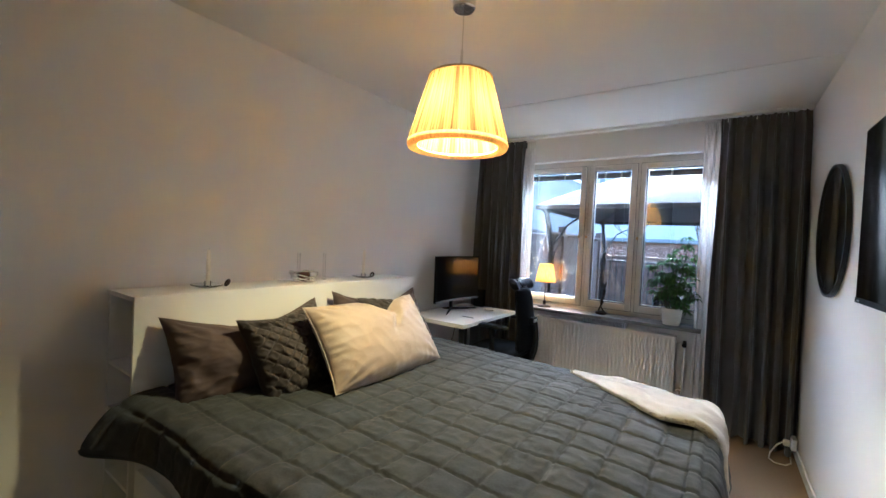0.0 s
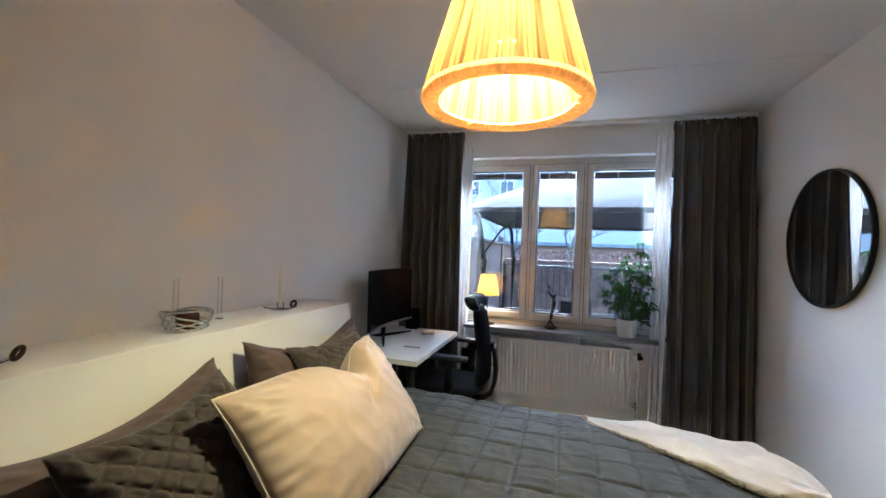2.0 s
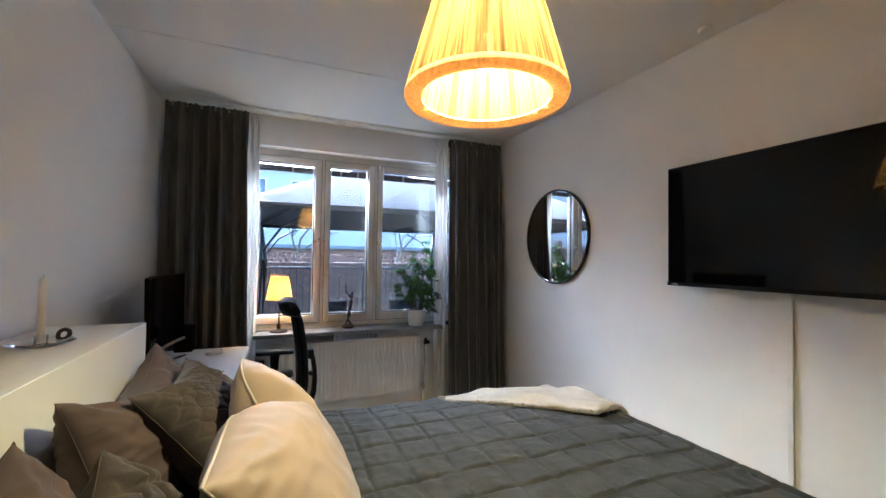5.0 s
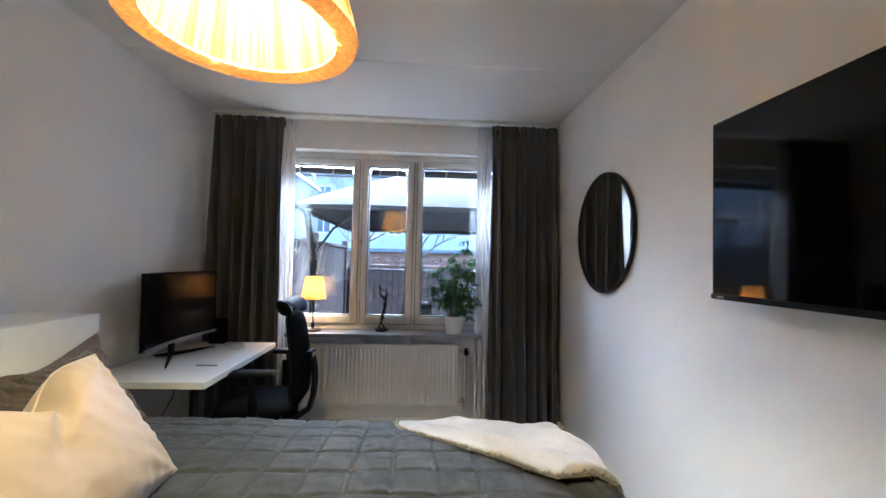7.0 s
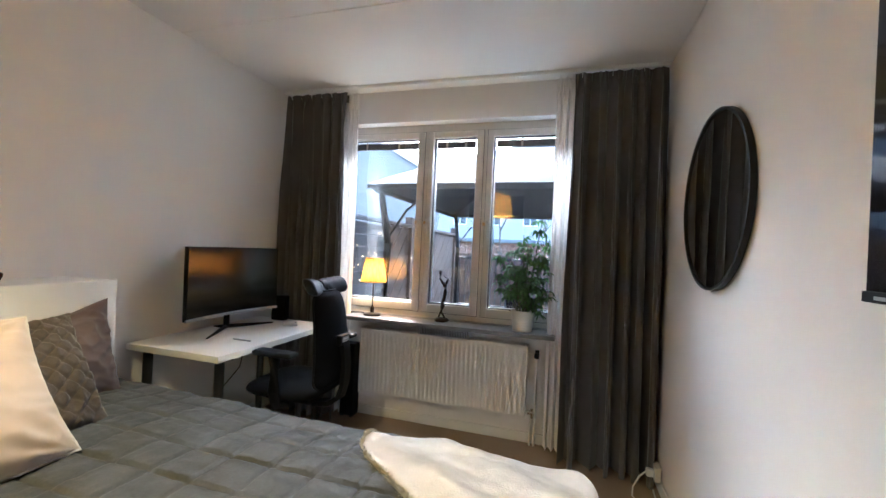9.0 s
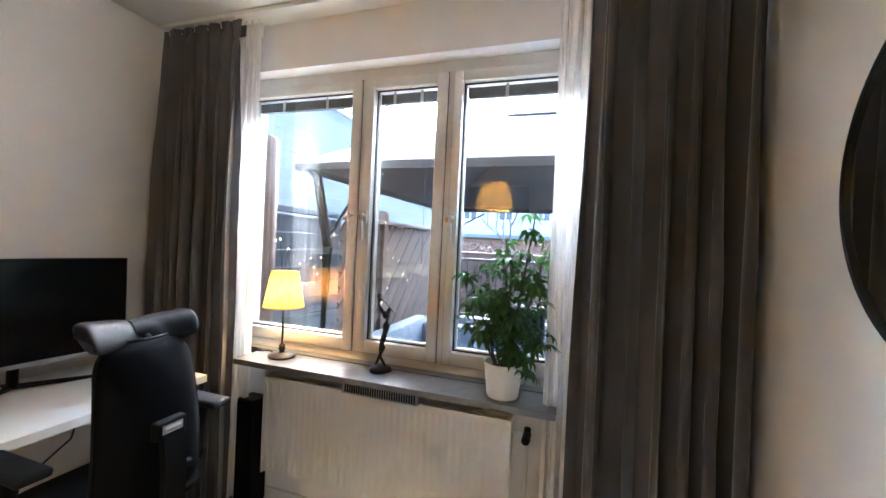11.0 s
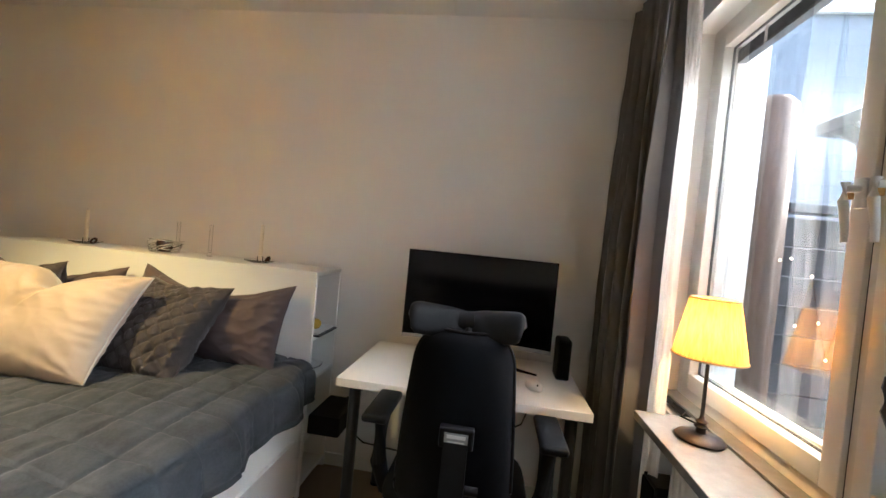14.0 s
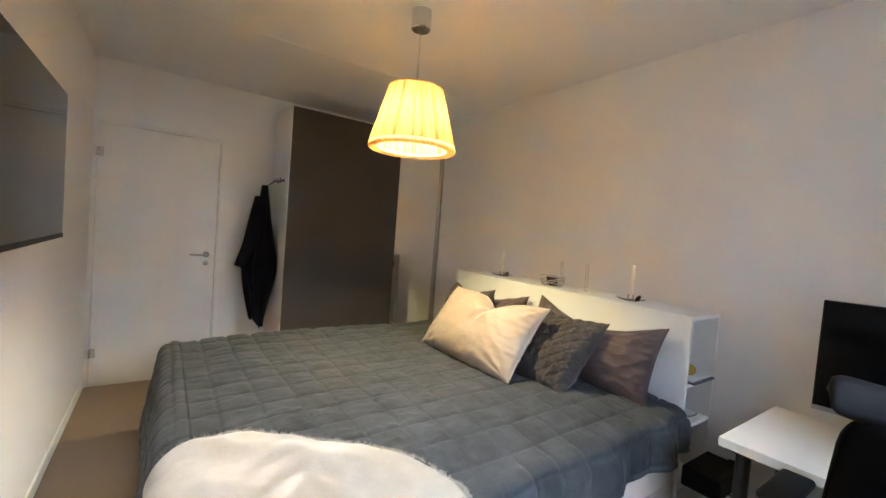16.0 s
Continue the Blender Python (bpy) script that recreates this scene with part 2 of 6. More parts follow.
BROWN_GLASS = material("brown_glass_ball", (0.05, 0.018, 0.012), 0.25, vary=0.4, scale=40, bump=0.002)
DARK_DOOR = material("dark_brown_board", (0.060, 0.051, 0.043), 0.55, spec=0.25, vary=0.10, scale=2.5, fine=150, bump=0.0004)
COAT_CLOTH = material("navy_wool", (0.006, 0.0065, 0.013), 0.95, vary=0.3, scale=14, fine=300, bump=0.002, spec=0.15)
BOOK = material("dark_paper_cover", (0.03, 0.03, 0.035), 0.5, vary=0.2)
CABLE = material("white_cable", (0.72, 0.71, 0.68), 0.5)
GREY_FABRIC = material("blue_grey_outdoor_fabric", (0.09, 0.10, 0.115), 0.9, vary=0.15, scale=14, fine=200, bump=0.003)
CUSHION_PALE = material("pale_grey_cushion", (0.26, 0.28, 0.295), 0.9, vary=0.1, scale=8, bump=0.002)
CANVAS = material("dark_grey_canvas", (0.024, 0.024, 0.027), 0.8, vary=0.1, scale=3, fine=40, bump=0.0)
FENCE_WOOD = material("brown_stained_boards", (0.080, 0.045, 0.028), 0.75, vary=0.35, scale=6, fine=60, bump=0.002, by_object=0.25, stretch=(1, 6, 1))
FENCE_DARK = material("blue_grey_boards", (0.060, 0.063, 0.072), 0.75, vary=0.25, scale=5, fine=60, bump=0.002, by_object=0.12)
PAVING = material("grey_concrete_paving", (0.20, 0.20, 0.20), 0.9, vary=0.2, scale=5, fine=80, bump=0.003, by_object=0.12)
GRASS = material("winter_lawn", (0.085, 0.095, 0.040), 0.95, vary=0.4, scale=3, fine=60, bump=0.02)
PLASTER = material("white_house_plaster", (0.40, 0.385, 0.37), 0.9, vary=0.05, scale=0.6, fine=20, bump=0.003)
SLAT_BOARD = material("pale_grey_slat_board", (0.15, 0.155, 0.16), 0.85, vary=0.08, scale=0.8, fine=30, bump=0.002, by_object=0.06)
BRICK_RED = material("reddish_brick", (0.16, 0.085, 0.06), 0.9, vary=0.2, scale=1.5, fine=30, bump=0.004)
ROOF = material("grey_roof_sheet", (0.13, 0.135, 0.145), 0.7, vary=0.15, scale=0.8)
HOUSE_GLASS = material("dark_house_window", (0.05, 0.06, 0.075), 0.15, vary=0.2, scale=0.5)
BARK = material("grey_bark", (0.095, 0.080, 0.068), 0.95, vary=0.3, scale=8, fine=60, bump=0.01)
HEDGE = material("brown_winter_hedge", (0.10, 0.055, 0.035), 0.95, vary=0.4, scale=10, fine=50, bump=0.02)


# ---- building tools ----
ROOT = {}


def thing(name, place, label, category, group="", turn=0.0):
    """An Empty at the base of a thing; its parts are built in world metres."""
    ob = new(name)
    ob.empty_display_size = 0.1
    ob.matrix_world = pose(*place, 0, 0, turn)
    ROOT[ob.name] = ob.matrix_world.copy()
    return tagged(ob, label, category, group)


def part(name, bm, mat, parent=None, label="", smooth=None, local=False):
    """Links a bmesh as one mesh object under a thing or a part. smooth: the angle above which edges stay sharp."""
    me = bpy.data.meshes.new(name)
    base = ROOT.get(parent.name, Matrix()) if parent else Matrix()
    if not local:
        bm.transform(base.inverted())
    bmesh.ops.recalc_face_normals(bm, faces=bm.faces)
    bm.to_mesh(me)
    bm.free()
    me.materials.append(mat)
    if smooth is not None:
        me.polygons.foreach_set("use_smooth", [True] * len(me.polygons))
        me.set_sharp_from_angle(angle=radians(smooth))
    ob = new(name, me)
    if parent:
        ob.parent = parent
        ROOT[ob.name] = base
    if label:
        tagged(ob, label)
    return ob


def box(bm, x0, x1, y0, y1, z0, z1, bevel=0.0, m=None, segments=2):
    vs = [bm.verts.new((x, y, z)) for x in (x0, x1) for y in (y0, y1) for z in (z0, z1)]
    fs = [bm.faces.new([vs[i] for i in q]) for q in ((0, 1, 3, 2), (4, 6, 7, 5), (0, 4, 5, 1), (2, 3, 7, 6), (0, 2, 6, 4), (1, 5, 7, 3))]
    if bevel:
        es = list({e for f in fs for e in f.edges})
        r = bmesh.ops.bevel(bm, geom=es, offset=bevel, segments=segments, affect="EDGES", profile=0.5)
        vs = list({v for f in r["faces"] for v in f.verts} | {v for v in vs if v.is_valid})
    if m is not None:
        bmesh.ops.transform(bm, matrix=m, verts=vs)
    return vs


def boxes(*rows, bevel=0.0):
    bm = bmesh.new()
    for r in rows:
        box(bm, *r, bevel=bevel)
    return bm


def tube(bm, pts, r, seg=8, caps=True, radii=None):
    """A tube along points."""
    pts = [Vector(p) for p in pts]
    rings = []
    up = Vector((0, 0, 1))
    for i, p in enumerate(pts):
        d = (pts[min(i + 1, len(pts) - 1)] - pts[max(i - 1, 0)]).normalized()
        a = d.cross(up)
        if a.length < 1e-3:
            a = d.cross(Vector((1, 0, 0)))
        a.normalize()
        b = d.cross(a)
        rad = radii[i] if radii else r
        rings.append([bm.verts.new(p + (a * math.cos(k * 2 * math.pi / seg) + b * math.sin(k * 2 * math.pi / seg)) * rad) for k in range(seg)])
    for r0, r1 in zip(rings, rings[1:]):
        for k in range(seg):
            bm.faces.new((r0[k], r0[(k + 1) % seg], r1[(k + 1) % seg], r1[k]))
    if caps:
        bm.faces.new(rings[0])
        bm.faces.new(rings[-1])
    return bm


def lathe(bm, profile, place=(0, 0, 0), seg=40, wobble=None, close=False):
    """Turns a profile of (radius, height) round the upright axis. wobble(angle, height) scales the radius."""
    x, y, z = place
    rings = []
    for r, h in profile:
        ring = []
        for k in range(seg):
            a = 2 * math.pi * k / seg
            rr = r * (wobble(a, h) if wobble else 1)
            ring.append(bm.verts.new((x + rr * math.cos(a), y + rr * math.sin(a), z + h)))
        rings.append(ring)
    pairs = list(zip(rings, rings[1:])) + ([(rings[-1], rings[0])] if close else [])
    for r0, r1 in pairs:
        for k in range(seg):
            bm.faces.new((r0[k], r0[(k + 1) % seg], r1[(k + 1) % seg], r1[k]))
    if not close:
        for ring, (r, h) in ((rings[0], profile[0]), (rings[-1], profile[-1])):
            if r < 0.02:
                bm.faces.new(ring)
    return bm


def sheet(bm, nu, nv, place):
    """A grid of place(u, v), u and v from 0 to 1. Returns its rows of vertices."""
    rows = [[bm.verts.new(place(i / nu, j / nv)) for j in range(nv + 1)] for i in range(nu + 1)]
    for a, b in zip(rows, rows[1:]):
        for j in range(nv):
            bm.faces.new((a[j], b[j], b[j + 1], a[j + 1]))
    return rows


def thicken(bm, t):
    bmesh.ops.recalc_face_normals(bm, faces=bm.faces)
    bmesh.ops.solidify(bm, geom=list(bm.faces), thickness=t)
    return bm


def structure(name, bm, mat, label, smooth=None):
    return tagged(part(name, bm, mat, None, "", smooth), label, name.split("_")[0], "", "structure")


def n3(x, y, z=0.0):
    return noise.noise(Vector((x, y, z)))


# ---- the room ----
X0, X1, Y0, Y1, TOP = -2.43, 0.39, -0.66, 4.10, 2.53
OUT = 4.42
WX0, WX1, WZ0, WZ1 = -2.08, 0.11, 0.77, 2.285
DX0, DX1, DTOP = -0.46, 0.385, 2.05

structure("floor", boxes((X0 - 0.2, X1 + 0.2, Y0 - 0.3, OUT, -0.12, 0.0)), FLOOR, "tan brown vinyl floor with a faint grain")
bm = bmesh.new()
for a, b in ((Y0 - 0.3, 0.655), (0.661, 3.047), (3.053, OUT)):
    box(bm, X0 - 0.2, X1 + 0.2, a, b, TOP, TOP + 0.2, bevel=0.004)
box(bm, X0 - 0.2, X1 + 0.2, Y0 - 0.3, OUT, TOP + 0.006, TOP + 0.19)
structure("ceiling", bm, CEILING, "white painted ceiling with slab joints")
structure("wall_west", boxes((X0 - 0.2, X0, Y0 - 0.2, OUT, 0, TOP)), WALL, "off-white painted plain wall behind the bed")
structure("wall_east", boxes((X1, X1 + 0.2, Y0 - 0.2, OUT, 0, TOP)), WALL, "off-white painted plain wall with the television")
structure("wall_north", boxes((X0, WX0, Y1, OUT, 0, TOP), (WX1, X1, Y1, OUT, 0, TOP), (WX0, WX1, Y1, OUT, 0, WZ0 - 0.03), (WX0, WX1, Y1, OUT, WZ1, TOP)), WALL, "off-white window wall with a wide recess")
structure("wall_south", boxes((X0, DX0 - 0.05, Y0 - 0.2, Y0, 0, TOP), (DX0 - 0.05, X1, Y0 - 0.2, Y0, DTOP + 0.05, TOP)), WALL, "off-white wall with a closed white door")
# unseen wall, added so that no sky light leaks round the door leaf
structure("wall_hall", boxes((DX0 - 0.4, X1 + 0.2, Y0 - 0.36, Y0 - 0.205, 0, TOP)), WALL, "unseen plain wall added behind the door to stop sky light")
structure("baseboard_east", boxes((X1 - 0.012, X1, Y0 + 0.02, Y1 - 0.001, 0, 0.07), bevel=0.003), WHITE_PAINT, "white painted low baseboard")
structure("baseboard_west", boxes((X0, X0 + 0.012, -0.05, Y1 - 0.001, 0, 0.07), bevel=0.003), WHITE_PAINT, "white painted low baseboard")
structure("baseboard_north", boxes((X0 + 0.013, X1 - 0.013, Y1 - 0.012, Y1, 0, 0.07), bevel=0.003), WHITE_PAINT, "white painted low baseboard")

# door
door = tagged(thing("door_1", (DX0, Y0, 0), "closed white flat door with chrome lever handle", "door"), kind="structure")
part("leaf", boxes((DX0 + 0.004, DX1 - 0.03, Y0 - 0.05, Y0 - 0.006, 0.008, DTOP - 0.004), bevel=0.002), WHITE_PAINT, door)
part("jamb", boxes((DX0 - 0.045, DX0, Y0 - 0.12, Y0 + 0.004, 0, DTOP + 0.045)), WHITE_PAINT, door)
part("jamb", boxes((DX1 - 0.026, DX1 + 0.003, Y0 - 0.12, Y0 + 0.004, 0, DTOP + 0.045)), WHITE_PAINT, door)
part("head", boxes((DX0, DX1 - 0.026, Y0 - 0.12, Y0 + 0.004, DTOP, DTOP + 0.045)), WHITE_PAINT, door)
part("casing", boxes((DX0 - 0.075, DX0 - 0.012, Y0 + 0.0045, Y0 + 0.016, 0, DTOP + 0.09), (DX0 - 0.012, X1 - 0.002, Y0 + 0.0045, Y0 + 0.016, DTOP + 0.02, DTOP + 0.09), bevel=0.002), WHITE_PAINT, door)
part("threshold", boxes((DX0, DX1, Y0 - 0.12, Y0, 0.0005, 0.006)), WHITE_PAINT, door)
for z in (0.262, 1.827):
    bm = bmesh.new()
    tube(bm, [(DX1 - 0.028, Y0 + 0.006, z - 0.035), (DX1 - 0.028, Y0 + 0.006, z + 0.035)], 0.009, 10)
    box(bm, DX1 - 0.065, DX1 - 0.028, Y0 - 0.006, Y0 + 0.001, z - 0.035, z + 0.035)
    part("hinge", bm, CHROME, door, "chrome hinge", 40)
hz = 1.06
bm = bmesh.new()
tube(bm, [(-0.39, Y0 - 0.006, hz), (-0.39, Y0 + 0.05, hz), (-0.38, Y0 + 0.058, hz), (-0.27, Y0 + 0.058, hz)], 0.009, 10)
handle = part("handle", bm, CHROME, door, "chrome lever handle", 40)
bm = bmesh.new()
tube(bm, [(-0.39, Y0 - 0.006, hz), (-0.39, Y0 + 0.004, hz)], 0.026, 20)
part("rosette", bm, CHROME, handle, "", 40)
bm = bmesh.new()
tube(bm, [(-0.39, Y0 - 0.006, hz - 0.075), (-0.39, Y0 + 0.003, hz - 0.075)], 0.019, 20)
tube(bm, [(-0.39, Y0 + 0.003, hz - 0.075), (-0.39, Y0 + 0.006, hz - 0.075)], 0.007, 10)
part("lock_cover", bm, CHROME, door, "chrome lock cover", 40)

# window: outer frame, three casements with double panes
window = tagged(thing("window_1", ((WX0 + WX1) / 2, 4.19, WZ0), "white painted three-part casement window with grey blinds raised", "window"), kind="structure")
FY0, FY1 = 4.195, 4.30
bm = boxes((WX0, WX1, FY0, FY1, WZ0 + 0.012, 0.822), (WX0, WX1, FY0, FY1, 2.232, WZ1))
for a, b in ((WX0, WX0 + 0.05), (-1.267, -1.243), (-0.800, -0.776), (WX1 - 0.05, WX1)):
    box(bm, a, b, FY0, FY1, 0.822, 2.232)
part("frame", bm, FRAME_PAINT, window)
CAS = [(WX0 + 0.055, -1.271, 0.053), (-1.239, -0.804, 0.043), (-0.772, WX1 - 0.055, 0.043)]
SASH = 0.053
for a, b, stile in CAS:
    z0, z1 = 0.826, 2.228
    bm = bmesh.new()
    for r in ((a, a + stile, FY0 - 0.012, FY1 - 0.01, z0, z1), (b - SASH, b, FY0 - 0.012, FY1 - 0.01, z0, z1), (a + stile, b - SASH, FY0 - 0.012, FY1 - 0.01, z0, z0 + 0.062), (a + stile, b - SASH, FY0 - 0.012, FY1 - 0.01, z1 - 0.05, z1)):
        box(bm, *r, bevel=0.004)
    cas = part("casement", bm, FRAME_PAINT, window, "", 40)
    gx0, gx1, gz0, gz1 = a + stile, b - SASH, z0 + 0.062, z1 - 0.05
    for y in (4.215, 4.27):
        pane = part("pane", boxes((gx0 - 0.004, gx1 + 0.004, y, y + 0.004, gz0 - 0.004, gz1 + 0.004)), GLASS, cas, "clear window glass")
        pane.visible_shadow = False
    # dark strips fill the gap round the casement, standing for its shade
    q = 0.0042
    part("gap_shade", boxes((a - q, a, FY0 + 0.001, FY1 - 0.02, z0 - q, z1 + q), (b, b + q, FY0 + 0.001, FY1 - 0.02, z0 - q, z1 + q), (a, b, FY0 + 0.001, FY1 - 0.02, z0 - q, z0), (a, b, FY0 + 0.001, FY1 - 0.02, z1, z1 + q)), RUBBER, cas, "dark strip standing for shade in the casement gap")
    g = 0.006
    part("gasket", boxes((gx0, gx0 + g, 4.2195, 4.226, gz0, gz1), (gx1 - g, gx1, 4.2195, 4.226, gz0, gz1), (gx0 + g, gx1 - g, 4.2195, 4.226, gz0, gz0 + g), (gx0 + g, gx1 - g, 4.2195, 4.226, gz1 - g, gz1)), RUBBER, cas, "black glazing gasket")
    g = 0.010
    part("outer_sash", boxes((gx0 + 0.0005, gx0 + g, 4.236, 4.2695, gz0 + 0.0005, gz1 - 0.0005), (gx1 - g, gx1 - 0.0005, 4.236, 4.2695, gz0 + 0.0005, gz1 - 0.0005), (gx0 + g, gx1 - g, 4.236, 4.2695, gz0 + 0.0005, gz0 + g), bevel=0.002), FRAME_PAINT, cas, "white outer sash behind the inner pane")
    bm = bmesh.new()
    for k in range(7):
        box(bm, gx0 + 0.017, gx1 - 0.017, 4.228, 4.258, gz1 - 0.022 - 0.0055 * k, gz1 - 0.019 - 0.0055 * k)
    box(bm, gx0 + 0.017, gx1 - 0.017, 4.229, 4.259, gz1 - 0.068, gz1 - 0.058)
    blind = part("blind", bm, BLIND, cas, "raised grey slatted blind between the panes")
    for x in (gx0 + 0.28 * (gx1 - gx0), gx1 - 0.28 * (gx1 - gx0)):
        part("ladder_tape", boxes((x - 0.008, x + 0.008, 4.2262, 4.2272, gz1 - 0.068, gz1 - 0.009)), FRAME_PAINT, blind)
bm = bmesh.new()
tube(bm, [(-0.905, 4.205, 2.11), (-0.905, 4.205, 1.30)], 0.003, 8)
part("blind_wand", bm, CLEAR, window, "clear plastic blind wand", 40)
for x in (-1.292, -1.218, -0.750):
    z = 1.52
    bm = bmesh.new()
    box(bm, x - 0.013, x + 0.013, FY0 - 0.022, FY0 - 0.012, z - 0.035, z + 0.035, bevel=0.003)
    tube(bm, [(x, FY0 - 0.02, z + 0.01), (x, FY0 - 0.05, z + 0.008)], 0.009, 12)
    tube(bm, [(x, FY0 - 0.05, z + 0.022), (x, FY0 - 0.052, z - 0.02), (x + 0.004, FY0 - 0.046, z - 0.075), (x + 0.005, FY0 - 0.044, z - 0.115)], 0.009, 12, radii=[0.010, 0.010, 0.008, 0.007])
    part("window_handle", bm, FRAME_PAINT, window, "white window handle", 50)
    part("keeper", boxes((x - 0.036, x - 0.016, FY0 - 0.019, FY0 - 0.0118, z - 0.012, z + 0.012), bevel=0.003), BRASS, window, "small worn brass keeper")

# sill
sill = tagged(thing("window_sill", (-0.98, 4.05, 0.74), "grey stone window sill with a dark joint along it", "window sill"), kind="structure")
part("front_slab", boxes((-1.775, -0.225, 3.92, 4.120, 0.757, 0.785), bevel=0.003), STONE, sill)
part("back_slab", boxes((-2.075, 0.10, 4.132, 4.194, 0.757, 0.785), bevel=0.002), STONE, sill)
part("joint", boxes((-2.075, 0.10, 4.119, 4.133, 0.757, 0.779)), RUBBER, sill)

# radiator
rad = thing("radiator", (-1.03, 4.06, 0.0), "white enamelled panel radiator under the window sill", "radiator")
RX0, RX1, RZ0, RZ1 = -1.665, -0.40, 0.19, 0.685


def rib(u, v):
    x = RX0 + 0.012 + (RX1 - RX0 - 0.024) * u
    s = (x - RX0) / 0.0333
    d = 0.5 + 0.5 * math.cos(2 * math.pi * s)
    d = max(0.0, min(1.0, (d - 0.35) / 0.3))
    fade = min(1.0, max(0.0, (v - 0.035) / 0.02), max(0.0, (0.965 - v) / 0.02))
    return (x, 4.018 + 0.0035 * (1 - d) * fade, RZ0 + 0.01 + (RZ1 - RZ0 - 0.02) * v)


bm = bmesh.new()
rows = [[bm.verts.new(rib(i / 304, v)) for v in (0, 0.035, 0.055, 0.945, 0.965, 1)] for i in range(305)]
for a, b in zip(rows, rows[1:]):
    for j in range(5):
        bm.faces.new((a[j], b[j], b[j + 1], a[j + 1]))
part("front_panel", bm, RADIATOR, rad, "white ribbed radiator panel", 60)
part("body", boxes((RX0 + 0.004, RX1 - 0.004, 4.0245, 4.092, RZ0 + 0.006, RZ1 - 0.022)), RADIATOR, rad)
part("side_cover", boxes((RX0, RX0 + 0.012, 4.014, 4.092, RZ0, RZ1), bevel=0.003), RADIATOR, rad)
part("side_cover", boxes((RX1 - 0.012, RX1, 4.014, 4.092, RZ0, RZ1), bevel=0.003), RADIATOR, rad)
part("top_rail", boxes((RX0 + 0.012, RX1 - 0.012, 4.012, 4.024, RZ1 - 0.014, RZ1 + 0.003), (RX0 + 0.012, RX1 - 0.012, 4.08, 4.092, RZ1 - 0.014, RZ1 + 0.003), bevel=0.002), RADIATOR, rad)
bm = bmesh.new()
for k in range(62):
    x = RX0 + 0.02 + k * 0.0198
    box(bm, x, x + 0.007, 4.024, 4.080, RZ1 - 0.014, RZ1 - 0.008)
part("top_grille", bm, RADIATOR, rad, "white slotted top grille")
bm = bmesh.new()
tube(bm, [(RX1, 4.055, 0.63), (-0.352, 4.055, 0.63), (-0.338, 4.055, 0.615), (-0.338, 4.055, 0.002)], 0.0085, 10)
tube(bm, [(RX1, 4.055, 0.225), (-0.375, 4.055, 0.225), (-0.365, 4.055, 0.21), (-0.365, 4.055, 0.002)], 0.0085, 10)
part("pipe", bm, RADIATOR, rad, "white painted pipes", 50)
bm = bmesh.new()
tube(bm, [(-0.338, 4.055, 0.60), (-0.338, 4.055, 0.655)], 0.014, 14)
tube(bm, [(-0.338, 4.05, 0.63), (-0.338, 3.985, 0.63)], 0.017, 14)
part("valve", bm, BLACK_PLASTIC, rad, "dark thermostat valve", 50)
bm = bmesh.new()
tube(bm, [(-0.385, 4.055, 0.225), (-0.345, 4.055, 0.225)], 0.015, 12)
tube(bm, [(-0.355, 4.055, 0.19), (-0.355, 4.055, 0.255)], 0.012, 12)
part("lower_valve", bm, CHROME, rad, "brass and chrome lower valve", 50)

vent = thing("air_vent", (-0.98, 3.99, 0.70), "grey slotted fresh-air vent under the sill", "vent")
part("housing", boxes((-1.175, -0.80, 3.965, 3.972, 0.697, 0.756), (-1.175, -1.165, 3.972, 4.09, 0.697, 0.756), (-0.81, -0.80, 3.972, 4.09, 0.697, 0.756)), SILVER, vent)
bm = bmesh.new()
for k in range(30):
    x = -1.158 + k * 0.0118
    box(bm, x, x + 0.005, 3.960, 3.9655, 0.705, 0.748)
part("slats", bm, BLACK_PLASTIC, vent, "dark vent slots")

# curtain rail, curtains and sheers
rail = thing("curtain_rail", (-1.0, 3.97, 2.50), "white ceiling curtain rail across the window wall", "curtain rail")
part("track", boxes((X0 + 0.03, X1 - 0.012, 3.945, 3.985, TOP - 0.024, TOP - 0.001), bevel=0.003), WHITE_PAINT, rail)


